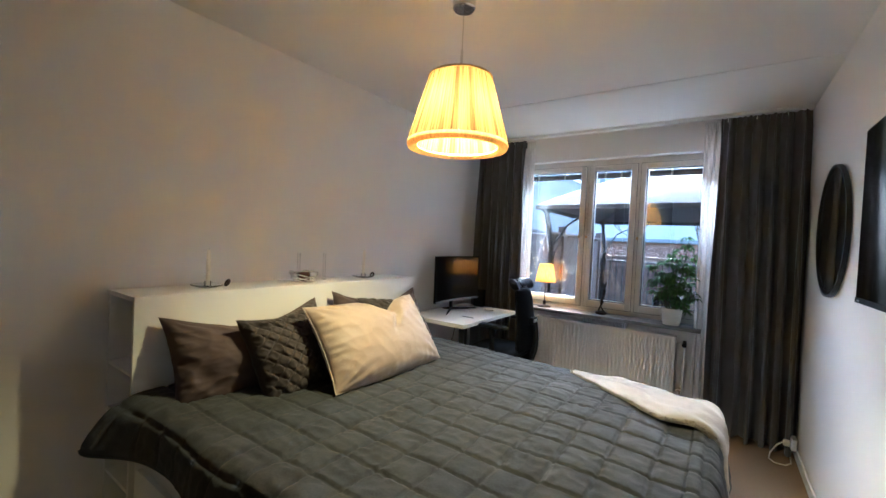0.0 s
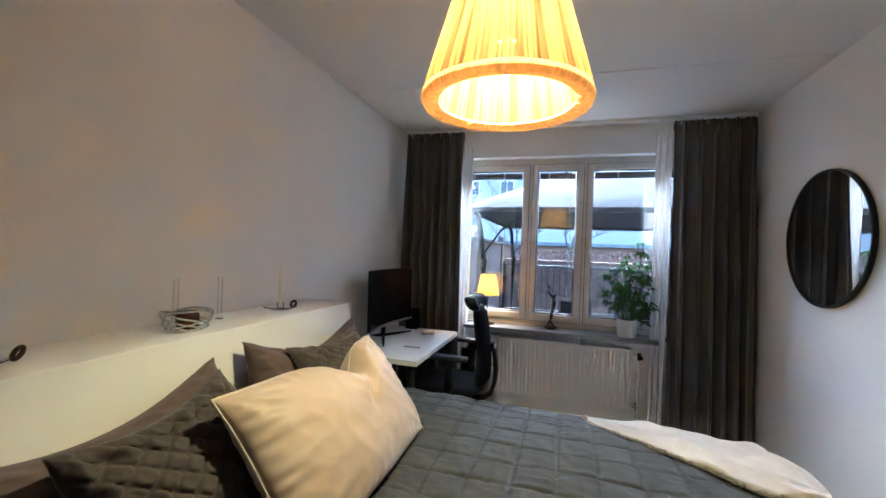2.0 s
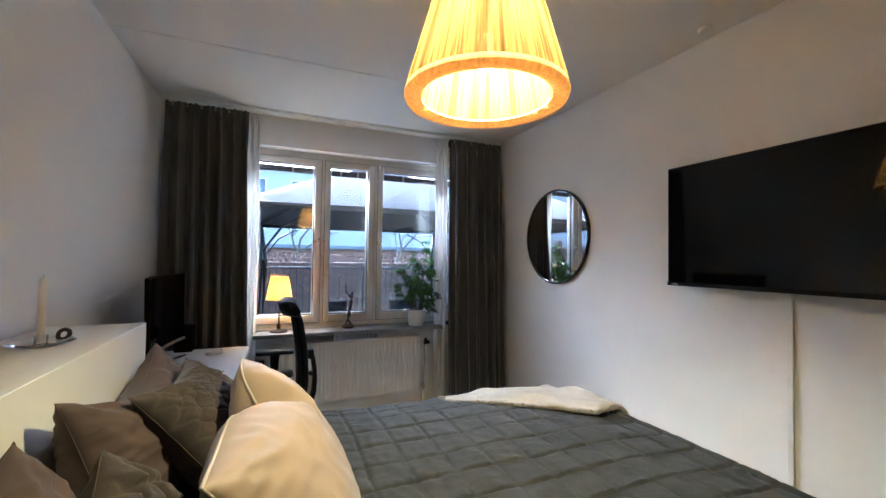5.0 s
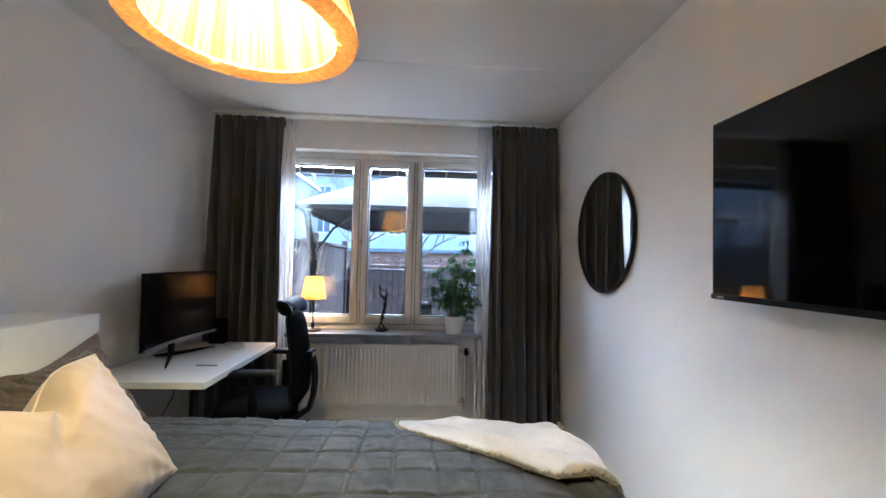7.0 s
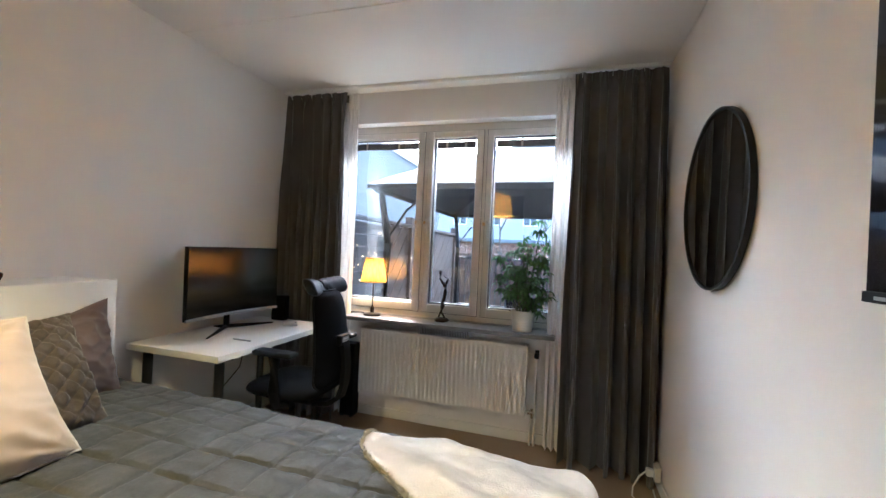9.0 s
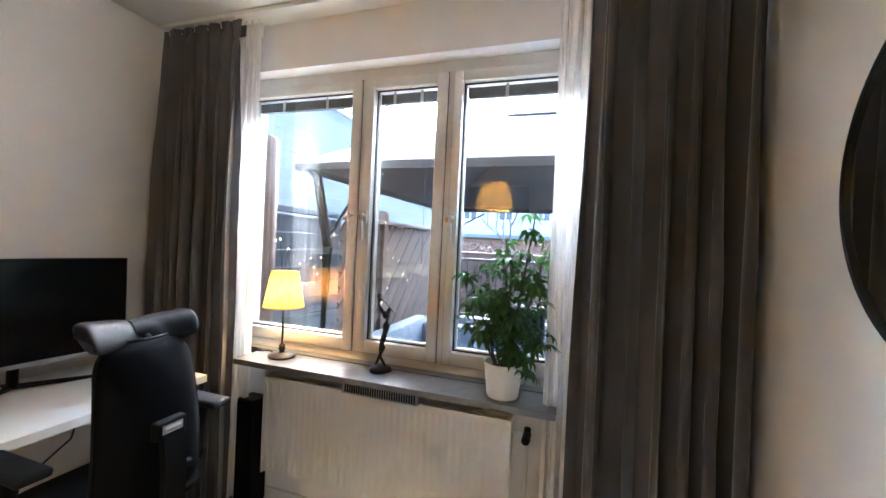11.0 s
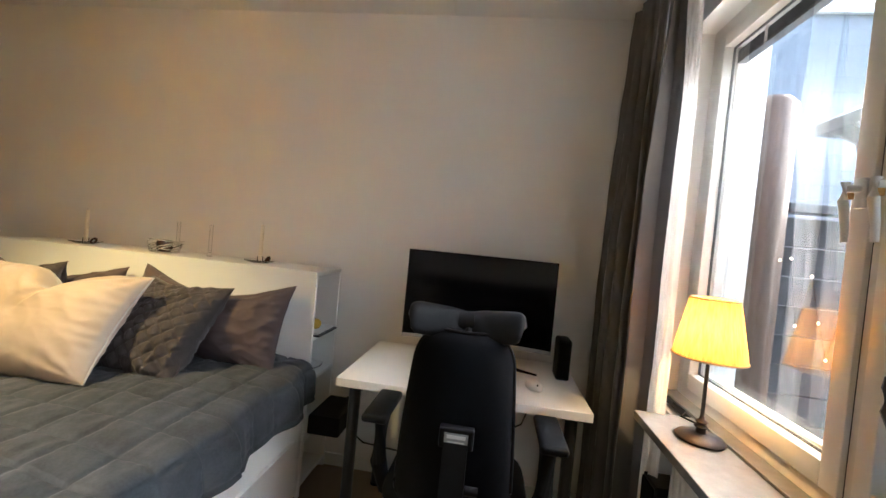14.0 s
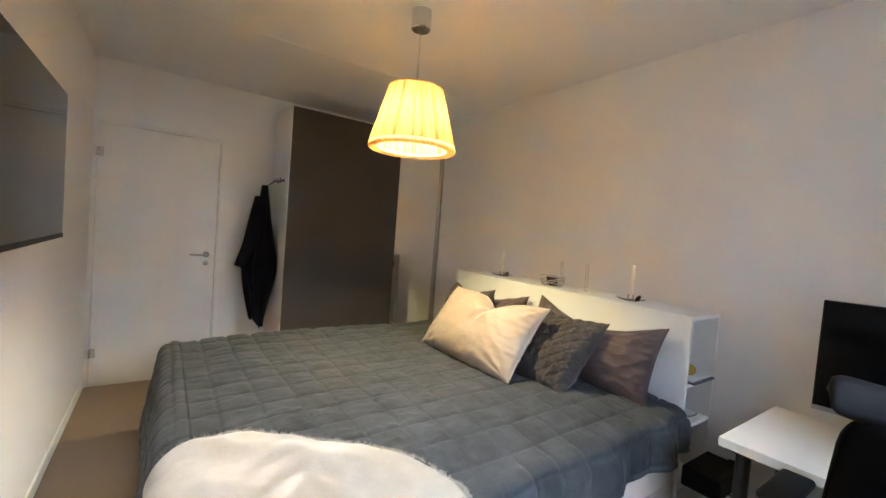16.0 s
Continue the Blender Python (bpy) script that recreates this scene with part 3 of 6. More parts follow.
def curtain(name, x0, x1, y, folds, depth, z0, z1, mat, label, seed, flare=0.0, bottom_shift=0.0, hem_out=0.0):
    rng = random.Random(seed)
    ph = [rng.uniform(-1.5, 1.5) for _ in range(40)]
    root = thing(name, ((x0 + x1) / 2, y, z0), label, "curtain")

    # uneven fold widths, so that broad and narrow folds alternate
    cut = [0.0]
    for i in range(folds):
        cut.append(cut[-1] + 0.6 + 0.8 * rng.random())
    cut = [c / cut[-1] for c in cut]
    tall = [rng.uniform(0.55, 1.25) for _ in range(folds + 1)]

    def place(u, v):
        z = z0 + (z1 - z0) * v
        low = 1 - v
        i = max(j for j in range(folds) if cut[j] <= u + 1e-9)
        f = (u - cut[i]) / (cut[i + 1] - cut[i])
        k = i + f
        wob = ph[i] * (1 - f) + ph[i + 1] * f
        a = 2 * math.pi * k + 0.9 * wob * low + 0.5 * math.sin(3 * low + seed)
        ease = f * f * (3 - 2 * f)
        amp = depth * (0.5 + 0.6 * min(1.0, low * 2.2)) * (tall[i] * (1 - ease) + tall[i + 1] * ease)
        head = max(0.0, 1 - low / 0.05)
        amp *= 1 - 0.75 * head
        w = x1 - x0
        c = (x0 + x1) / 2 + bottom_shift * low
        x = c + (u - 0.5) * w * (1 + flare * low ** 1.5) + 0.30 * amp * math.sin(2 * a)
        wave = math.sin(a) + 0.22 * math.sin(2 * a + 1.3 * wob)
        yy = y + amp * wave - hem_out * low ** 3 + 0.010 * n3(u * 9, v * 5, seed) + 0.004 * n3(u * 30, v * 14, seed + 2)
        # gathered heading: narrow pleats along the top edge
        yy += 0.019 * head * math.sin(2 * math.pi * 2.5 * folds * u)
        lip = max(0.0, 1 - low / 0.012) * 0.010 * (math.sin(2 * math.pi * 2.5 * folds * u) + 0.5 * n3(u * 25, seed))
        return (x, yy, z + lip + 0.012 * math.sin(a) * max(0, 1 - v * 12))

    bm = bmesh.new()
    sheet(bm, folds * 26, 110, place)
    part("fabric", bm, mat, root, "", 80)
    for k in range(folds):
        x = x0 + (k + 0.5) * (x1 - x0) / folds
        bm = bmesh.new()
        tube(bm, [(x, y, z1 - 0.03), (x, y - 0.008, z1 + 0.005), (x, y, z1 + 0.022)], 0.003, 6)
        part("hook", bm, WHITE_PAINT, root, "white curtain hook", 60)
    part("heading_tape", boxes((x0 + 0.005, x1 - 0.005, y + depth * 0.5, y + depth * 0.5 + 0.003, z1 - 0.07, z1 - 0.012)), mat, root)
    return root


curtain("curtain", -2.375, -1.835, 3.95, 6, 0.062, 0.02, 2.487, VELVET, "dark grey velvet curtain gathered beside the desk", 3, flare=0.0, bottom_shift=0.016)
curtain("curtain", -0.175, 0.365, 3.930, 6, 0.076, 0.02, 2.487, VELVET, "dark grey velvet curtain gathered beside the wall mirror", 8, flare=0.0, bottom_shift=0.006, hem_out=0.045)
curtain("sheer_curtain", -1.885, -1.755, 4.005, 3, 0.016, 0.03, 2.487, SHEER, "white sheer curtain gathered behind the dark one", 5, flare=-0.1)
curtain("sheer_curtain", -0.285, -0.165, 3.990, 3, 0.014, 0.03, 2.487, SHEER, "white sheer curtain gathered behind the dark one", 6, flare=-0.15)

# ---- bed ----
BX0, BX1, BY0, BY1, BTOP = -2.10, -0.13, 0.72, 2.52, 0.70
bed = thing("bed", ((BX0 + BX1) / 2, (BY0 + BY1) / 2, 0), "white double bed with drawers under a thick mattress", "bed")
part("side_panel", boxes((BX0, BX1, BY0 - 0.012, BY0 + 0.012, 0.05, 0.47), bevel=0.003), WHITE_FOIL, bed)
part("side_panel", boxes((BX0, BX1, BY1 - 0.012, BY1 + 0.012, 0.02, 0.47), bevel=0.003), WHITE_FOIL, bed)
part("foot_panel", boxes((BX1 - 0.02, BX1 + 0.02, BY0 + 0.013, BY1 - 0.013, 0.02, 0.47), bevel=0.003), WHITE_FOIL, bed)
for x in (-2.02, -1.08):
    dr = part("drawer_front", boxes((x, x + 0.90, BY0 - 0.032, BY0 - 0.0125, 0.06, 0.42), bevel=0.003), WHITE_FOIL, bed)
    part("drawer_front", boxes((x, x + 0.90, BY1 + 0.0125, BY1 + 0.03, 0.06, 0.33), bevel=0.003), WHITE_FOIL, bed)
part("slat_base", boxes((BX0 + 0.01, BX1 - 0.03, BY0 + 0.02, BY1 - 0.02, 0.36, 0.40)), WHITE_FOIL, bed)
part("mattress", boxes((BX0 + 0.005, BX1 - 0.025, BY0 + 0.016, BY1 - 0.05, 0.401, 0.645), bevel=0.08), MATTRESS, bed, "white thick mattress", 50)

SQ = 0.135


def fold(s, length, r):
    """Cross-section of cloth over an edge: s metres past the flat top. Gives outward shift and drop."""
    if s <= 0:
        return 0.0, 0.0
    arc = r * math.pi / 2
    if s < arc:
        a = s / r
        return r * math.sin(a), r * (1 - math.cos(a))
    return r + 0.10 * (s - arc), r + (s - arc) * 0.99


def sink(a, b):
    """How far the soft edge on the window side sinks, more towards the foot."""
    w = min(1.0, max(0.0, (a - BX0) / (BX1 - BX0)))
    return (0.012 + 0.046 * w) * math.exp(-(min(0.0, b - (BY1 - 0.015)) / 0.17) ** 2)


def bedspread():
    root = thing("bedspread", (-1.1, 1.6, BTOP), "dark grey velvet bedspread quilted in squares", "bedspread")
    near, far, foot, r = 0.20, 0.21, 0.40, 0.07
    ux0, ux1 = BX0 + 0.004, BX1 - r + 0.035
    vy0, vy1 = BY0 + r - 0.055, BY1 - r + 0.055

    def surf(a, b):
        # a along x from the headboard, b along y
        sx = max(0.0, a - ux1)
        sn = max(0.0, vy0 - b)
        sf = max(0.0, b - vy1)
        ox, dx = fold(sx, foot, r)
        on, dn = fold(sn, near, r)
        of, df = fold(sf, far, r)
        x = min(a, ux1) + ox
        y = min(max(b, vy0), vy1) - on + of
        drop = (dx ** 3 + dn ** 3 + df ** 3) ** (1 / 3)
        if sn > 0:
            head = math.exp(-((a - BX0) / 0.14) ** 2)
            y -= head * 0.55 * sn
            y -= 0.018 * math.sin(a * 9.0 + 1.0) * min(1, sn / 0.15)
        if sx > 0:
            x += 0.010 * math.sin(b * 8.0) * min(1, sx / 0.2) + 0.05 * sx
        if sf > 0:
            y += (0.020 * math.sin(a * 13.0 + 1.5 * math.sin(a * 3.1)) + 0.010 * math.sin(a * 29.0)) * min(1, sf / 0.12)
        sag = 0.010 * n3(a * 1.7, b * 1.7, 3.1) + 0.006 * n3(a * 4.5, b * 4.5, 1.0)
        edge = -0.018 * math.exp(-((a - ux1) / 0.16) ** 2) if a < ux1 else -0.018
        return Vector((x, y, BTOP - 0.012 - drop + sag + edge * (0.5 if sx else 1) - sink(a, b)))

    def puff(a, b):
        wa = a + 0.010 * n3(a * 3, b * 3, 7.0)
        wb = b + 0.010 * n3(a * 3, b * 3, 9.0)
        p = abs(math.sin(math.pi * wa / SQ)) * 1.0
        q = abs(math.sin(math.pi * wb / SQ)) * 1.0
        cell = (min(1.0, p * 4.8) * min(1.0, q * 4.8)) ** 0.7 * (0.75 + 0.25 * p * q)
        ridge = (1 - abs(n3(a * 7, b * 22, 2.0)) * 2.2) * 0.5 + (1 - abs(n3(a * 21 + 3, b * 9, 4.0)) * 2.2) * 0.5
        patch = max(0.0, 0.5 + 0.9 * n3(a * 2.1, b * 2.1, 12.0))
        return 0.0145 * cell + (0.0035 + 0.0075 * patch) * ridge * 0.8 + 0.002 * n3(a * 30, b * 30, 5.0)

    na, nb = 340, 330
    a0, a1 = ux0, ux1 + foot
    b0, b1 = vy0 - near, vy1 + far
    pts = [[surf(a0 + (a1 - a0) * i / na, b0 + (b1 - b0) * j / nb) for j in range(nb + 1)] for i in range(na + 1)]
    bm = bmesh.new()
    vs = []
    for i in range(na + 1):
        row = []
        for j in range(nb + 1):
            p = pts[i][j]
            du = pts[min(i + 1, na)][j] - pts[max(i - 1, 0)][j]
            dv = pts[i][min(j + 1, nb)] - pts[i][max(j - 1, 0)]
            nrm = du.cross(dv).normalized()
            row.append(bm.verts.new(p + nrm * puff(a0 + (a1 - a0) * i / na, b0 + (b1 - b0) * j / nb)))
        vs.append(row)
    for ra, rb in zip(vs, vs[1:]):
        for j in range(nb):
            bm.faces.new((ra[j], rb[j], rb[j + 1], ra[j + 1]))
    part("quilted_top", bm, QUILT, root, "", 180)
    rim = bmesh.new()
    loop = [v for v in (pts[i][0] for i in range(0, na + 1, 2))] + [pts[na][j] for j in range(0, nb + 1, 2)] + [pts[i][nb] for i in range(na, -1, -2)]
    tube(rim, [p + Vector((0, 0, -0.004)) for p in loop], 0.007, 6)
    part("binding", rim, QUILT, root, "", 80)
    return root


bedspread()


def pillow(name, centre, wide, high, fat, across, up, mat, label, seed, quilted=0.0, dent=0.0, piping=None, slump=0.0, wrinkle=1.0):
    """A stuffed cushion: across and up give its plane, fat its thickness."""
    a = Vector(across).normalized()
    u0 = Vector(up)
    u1 = (u0 - a * u0.dot(a)).normalized()
    nrm = a.cross(u1)
    c = Vector(centre)
    root = thing(name, centre, label, "cushion" if quilted else "pillow")
    n = 110

    def place(side):
        def f(u, v):
            s, t = u * 2 - 1, v * 2 - 1
            # outline: sides pull in between the corners
            w = wide / 2 * (1 - 0.055 * (1 - t * t))
            h = high / 2 * (1 - 0.06 * (1 - s * s))
            prof = max(0.0, (1 - abs(s) ** 2.6)) ** 0.55 * max(0.0, (1 - abs(t) ** 2.6)) ** 0.55
            d = fat / 2 * prof
            wr = 0.010 * n3(s * 3 + seed, t * 3, side * 3 + seed) + 0.009 * (1 - 2.4 * abs(n3(s * 4.5, t * 3.2 + seed, side + seed))) * (0.25 + 0.75 * min(1, s * s + t * t))
            wr += 0.004 * (1 - 3.2 * abs(n3(s * 4.5 + t * 2 + seed, t * 1.8 - s, seed + side))) + 0.001 * n3(s * 14, t * 14, seed)
            wr *= wrinkle
            rad = abs(s) + abs(t)
            pull = 0.008 * math.sin(14 * math.atan2(1.0 - abs(t), 1.0 - abs(s) + 1e-4) + seed) * min(1, max(0, rad - 0.9)) * prof
            near_side, near_end = math.exp(-(1 - abs(s)) / 0.14), math.exp(-(1 - abs(t)) / 0.13)
            drift = 2.5 * n3(s * 3, t * 3, seed + 4)
            pull += (0.0048 if piping else 0.0035) * (math.sin(34 * t + drift + seed) * near_side + math.sin(46 * s + drift) * near_end) * (0.55 + 0.9 * n3(s * 2.5, t * 2.5, seed + side)) * min(1, prof * 3)
            if quilted:
                q = abs(math.sin(math.pi * (s * wide + t * high) / quilted)) * abs(math.sin(math.pi * (s * wide - t * high) / quilted))
                d += 0.0125 * min(1.0, 2.6 * q) ** 0.6 * min(1.0, prof * 2)
            x, y = s * w, t * h
            y -= slump * (1 - s * s) ** 1.3 * max(0.0, t) ** 1.2
            d += 0.55 * slump * (1 - s * s) * math.exp(-((t + 0.15) / 0.55) ** 2) * prof
            if dent:
                y -= dent * math.exp(-((s - 0.22) / 0.26) ** 2) * max(0.0, t) ** 1.5
                d += 0.4 * dent * math.exp(-((s - 0.22) / 0.35) ** 2) * max(0, t) * prof
                d -= 0.35 * dent * math.exp(-(((s - 0.22) - 0.25 * (t - 0.5)) / 0.07) ** 2) * max(0, t + 0.2) * prof
            y -= 0.010 * (1 - t) * math.cos(s * 1.5)
            return c + a * x + u1 * y + nrm * side * (d + (wr + pull) * min(1, prof * 3))
        return f

    bm = bmesh.new()
    sheet(bm, n, n, place(1))
    sheet(bm, n, n, place(-1))
    bmesh.ops.remove_doubles(bm, verts=bm.verts, dist=0.0008)
    part("cover", bm, mat, root, "", 80)
    f = place(1)
    edge = [f(i / 20, 0) for i in range(21)] + [f(1, i / 20) for i in range(1, 21)] + [f(1 - i / 20, 1) for i in range(1, 21)] + [f(0, 1 - i / 20) for i in range(1, 21)]
    bm = bmesh.new()
    tube(bm, edge, 0.0035 if piping else 0.0014, 6)
    part("piping", bm, piping or mat, root, "", 60)
    return root


PIPING = material("pale_piping", (0.55, 0.50, 0.44), 0.6)
pillow("pillow", (-1.985, 1.17, 0.850), 0.80, 0.40, 0.23, (0, 1, 0.02), (-0.48, 0, 1), BROWN_CLOTH, "mauve brown pillow leaning on the white headboard", 1, slump=0.09)
pillow("pillow", (-1.995, 2.065, 0.870), 0.79, 0.39, 0.21, (0, 1, -0.035), (-0.34, 0, 1), BROWN_CLOTH, "mauve brown pillow leaning on the headboard near the desk", 5, slump=0.09)
pillow("cushion", (-1.79, 1.235, 0.850), 0.43, 0.42, 0.15, (-0.05, 1, 0.12), (-0.52, -0.10, 1), DARK_QUILT, "dark velvet cushion quilted in diamonds", 2, quilted=0.125, slump=0.03)
pillow("cushion", (-1.80, 2.005, 0.858), 0.45, 0.44, 0.15, (0.10, 1, -0.02), (-0.85, 0.07, 1), DARK_QUILT, "dark quilted cushion leaning on a brown pillow", 4, quilted=0.125, slump=0.03)
pillow("long_cushion", (-1.60, 1.628, 0.885), 0.79, 0.43, 0.22, (0, 1, 0.0), (-0.74, 0, 1), CREAM, "long cream satin cushion with a dented top edge", 3, dent=0.11, piping=PIPING, wrinkle=0.35)


def throw():
    root = thing("throw_blanket", (-0.35, 2.2, BTOP), "cream fleece throw draped over the foot of the bed", "blanket")
    # covers the foot corner on the window side and hangs over both edges
    foot = BX1 + 0.012

    def place(u, v):
        a = -0.83 + 1.05 * u
        # slanting inner edge with a rounded corner at the head end
        low = 2.35 - 0.78 * (a + 0.80) if a < -0.30 else 1.96 + 0.10 * (a + 0.30)
        low = (low if low > 1.99 else 1.99 - 0.5 * (1.99 - low)) + 0.13 * math.exp(-(a + 0.83) / 0.035) + 0.20 * max(0.0, (a - 0.02) / 0.20) ** 2
        b = low + (2.79 + 0.03 * math.sin(a * 9) - low) * v
        b += 0.015 * n3(u * 5, v * 3, 5.0)
        a += 0.012 * n3(v * 6, u * 3, 2.5)
        sx = a - (foot - 0.075)
        ox, dx = fold(sx, 0.5, 0.085)
        sf = b - (BY1 - 0.035)
        of, df = fold(sf, 0.3, 0.085)
        x, y = min(a, foot - 0.075) + ox, min(b, BY1 - 0.035) + of
        edge = min(u * 1.02, (1 - u) * 1.02, v * (2.79 - low), (1 - v) * (2.79 - low))
        round_off = math.sqrt(max(0.0, 1 - (1 - min(1.0, edge / 0.035)) ** 2))
        off = (a + 0.80) * 0.62 + (b - 2.36) * 0.78
        lift = 0.027 + 0.014 * math.exp(-((off - 0.10) / 0.045) ** 2) + 0.012 * math.exp(-((off - 0.30) / 0.07) ** 2) + 0.014 * n3(a * 6, b * 6, 2.0) + 0.006 * n3(a * 17, b * 17, 6.0)
        lift *= min(1.0, 0.45 + 2.5 * u)
        lift += 0.016 * min(1.0, (dx + df) / 0.05)
        lift = 0.012 + (lift - 0.012) * round_off
        drop = (dx ** 3 + df ** 3) ** (1 / 3)
        n = Vector((min(1.0, dx / 0.06), min(1.0, df / 0.06), max(0.08, 1 - max(dx, df) / 0.085))).normalized()
        return Vector((x, y, BTOP - 0.008 - drop - sink(a, b))) + n * lift

    bm = bmesh.new()
    sheet(bm, 120, 100, place)
    thicken(bm, 0.012)
    ob = part("fleece", bm, FLEECE, root, "", 180)
    # pile along the cloth
    rng = random.Random(4)
    bm = bmesh.new()
    for _ in range(9000):
        u, v = rng.random(), rng.random()
        if rng.random() < 0.8:
            v = rng.choice((0.0, 1.0)) + rng.uniform(-0.008, 0.008)
        else:
            u = rng.uniform(0.0, 0.008)
        p = place(min(1, max(0, u)), min(1, max(0, v)))
        d = Vector((rng.uniform(-1, 1), rng.uniform(-1, 1), rng.uniform(0.0, 1.0))).normalized() * rng.uniform(0.008, 0.019)
        s = Vector((rng.uniform(-1, 1), rng.uniform(-1, 1), 0)).normalized() * 0.0022
        bm.faces.new([bm.verts.new(q) for q in (p - s, p + s, p + d)])
    tagged(part("fur", bm, FLEECE, root), kind="stuff")
    return root


throw()

# headboard with open ends
HX0, HX1, HY0, HY1, HZ = -2.418, -2.108, 0.69, 2.54, 1.112
hb = thing("headboard_shelf", (-2.26, 1.6, 0), "white storage headboard with open shelves at both ends", "headboard")
part("front_panel", boxes((HX1 - 0.018, HX1, HY0, HY1, 0.0, HZ), bevel=0.002), WHITE_FOIL, hb)
part("top", boxes((HX0, HX1 - 0.0185, HY0, HY1, HZ - 0.022, HZ - 0.002), bevel=0.002), WHITE_FOIL, hb)
part("back_panel", boxes((HX0, HX0 + 0.012, HY0 + 0.002, HY1 - 0.002, 0.0, HZ - 0.023)), WHITE_FOIL, hb)
for y in (HY0 + 0.30, HY1 - 0.30):
    part("divider", boxes((HX0 + 0.013, HX1 - 0.019, y - 0.009, y + 0.009, 0.0, HZ - 0.023)), WHITE_FOIL, hb)
for ya, yb in ((HY0 + 0.004, HY0 + 0.29), (HY1 - 0.29, HY1 - 0.004)):
    for z in (0.06, 0.285, 0.575, 0.785):
        part("shelf", boxes((HX0 + 0.013, HX1 - 0.019, ya, yb, z - 0.016, z), bevel=0.0015), WHITE_FOIL, hb)

# things on the far shelves of the headboard
mag = thing("magazine", (-2.25, 2.45, 0.785), "dark magazines stacked on the headboard shelf", "magazine")
part("cover", boxes((-2.37, -2.15, 2.30, 2.56, 0.786, 0.794)), BOOK, mag)
part("pages", boxes((-2.36, -2.16, 2.31, 2.545, 0.7945, 0.803)), PALE_INK, mag)
mug = thing("flashlight", (-2.27, 2.44, 0.803), "black torch with a yellow ring lying on magazines", "torch")
bm = bmesh.new()
tube(bm, [(-2.33, 2.40, 0.829), (-2.24, 2.50, 0.829)], 0.025, 16)
part("barrel", bm, BLACK_PLASTIC, mug, "", 50)
bm = bmesh.new()
tube(bm, [(-2.249, 2.49, 0.829), (-2.239, 2.501, 0.829)], 0.0262, 16)
part("ring", bm, material("yellow_ring", (0.45, 0.30, 0.03), 0.5), mug, "yellow ring", 50)
bk = thing("glass_dish", (-2.27, 2.43, 0.575), "clear glass dish on the lower headboard shelf", "dish")
bm = bmesh.new()
lathe(bm, [(0.01, 0.0), (0.06, 0.0), (0.10, 0.03), (0.097, 0.032), (0.06, 0.005), (0.01, 0.004)], (-2.27, 2.43, 0.5755), 28)
part("bowl", bm, CLEAR, bk, "", 50)


def candle(x, y, h, ring):
    root = thing("candle_holder", (x, y, HZ), "clear glass candle dish with a thin cream candle", "candle holder", "candle holders on the headboard")
    bm = bmesh.new()
    lathe(bm, [(0.005, 0.0), (0.05, 0.0), (0.078, 0.012), (0.076, 0.015), (0.045, 0.006), (0.016, 0.007), (0.0155, 0.032), (0.011, 0.032), (0.0108, 0.008), (0.005, 0.008)], (x, y, HZ - 0.001), 32)
    part("dish", bm, CLEAR, root, "clear glass dish", 50)
    bm = bmesh.new()
    lathe(bm, [(0.003, 0.009), (0.0105, 0.009), (0.0095, h - 0.006), (0.006, h), (0.002, h + 0.001)], (x, y, HZ), 16)
    part("candle", bm, CANDLE, root, "thin cream candle", 50)
    bm = bmesh.new()
    tube(bm, [(x, y, HZ + h), (x + 0.001, y, HZ + h + 0.008)], 0.0008, 5)
    part("wick", bm, BLACK_PLASTIC, root)
    rt = thing("napkin_ring", (x + 0.03, y + ring, HZ + 0.01), "small brown metal ring lying beside the candle", "ring")
    bm = bmesh.new()
    tube(bm, [(x + 0.03 + 0.014 * math.cos(k * math.pi / 10), y + ring + 0.008 * math.sin(k * math.pi / 10), HZ + 0.020 + 0.014 * math.sin(k * math.pi / 10)) for k in range(21)], 0.006, 8, caps=False)
    part("band", bm, BROWN_GLASS, rt, "", 60)


candle(-2.285, 1.06, 0.19, 0.085)
candle(-2.270, 2.14, 0.20, 0.060)

bowl = thing("wire_bowl", (-2.24, 1.60, HZ), "chrome wire bowl with a dark ball inside", "bowl")
rng = random.Random(11)
bc = Vector((-2.24, 1.605, HZ))
for k in range(6):
    tz, tl, ph = rng.uniform(0.018, 0.072), rng.uniform(0.06, 0.22), rng.uniform(0, 6.28)
    bm = bmesh.new()
    pts = []
    for i in range(41):
        a = i * math.pi / 20
        z = min(0.088, max(0.006, tz + tl * 0.10 * math.sin(a + ph) * 1.6))
        r = 0.060 + 0.28 * z + 0.003 * math.sin(3 * a + ph)
        pts.append(bc + Vector((r * 0.98 * math.cos(a), r * 1.15 * math.sin(a), z)))
    tube(bm, pts, 0.0032, 7, caps=False)
    part("wire", bm, CHROME, bowl, "", 60)
bm = bmesh.new()
lathe(bm, [(0.01, 0.0), (0.056, 0.0), (0.062, 0.004), (0.056, 0.008), (0.01, 0.006)], bc, 36)
part("base", bm, CHROME, bowl, "", 50)
ball = thing("glass_ball", (-2.235, 1.605, HZ + 0.008), "dark brown candle block standing in the wire bowl", "candle")
bm = bmesh.new()
lathe(bm, [(0.008, 0.0), (0.030, 0.0), (0.037, 0.01), (0.038, 0.045), (0.033, 0.058), (0.008, 0.06)], (-2.235, 1.605, HZ + 0.0085), 24, wobble=lambda a, h: 1 + 0.04 * math.sin(5 * a) + 0.03 * math.sin(3 * a + 60 * h))
part("body", bm, BROWN_GLASS, ball, "", 50)
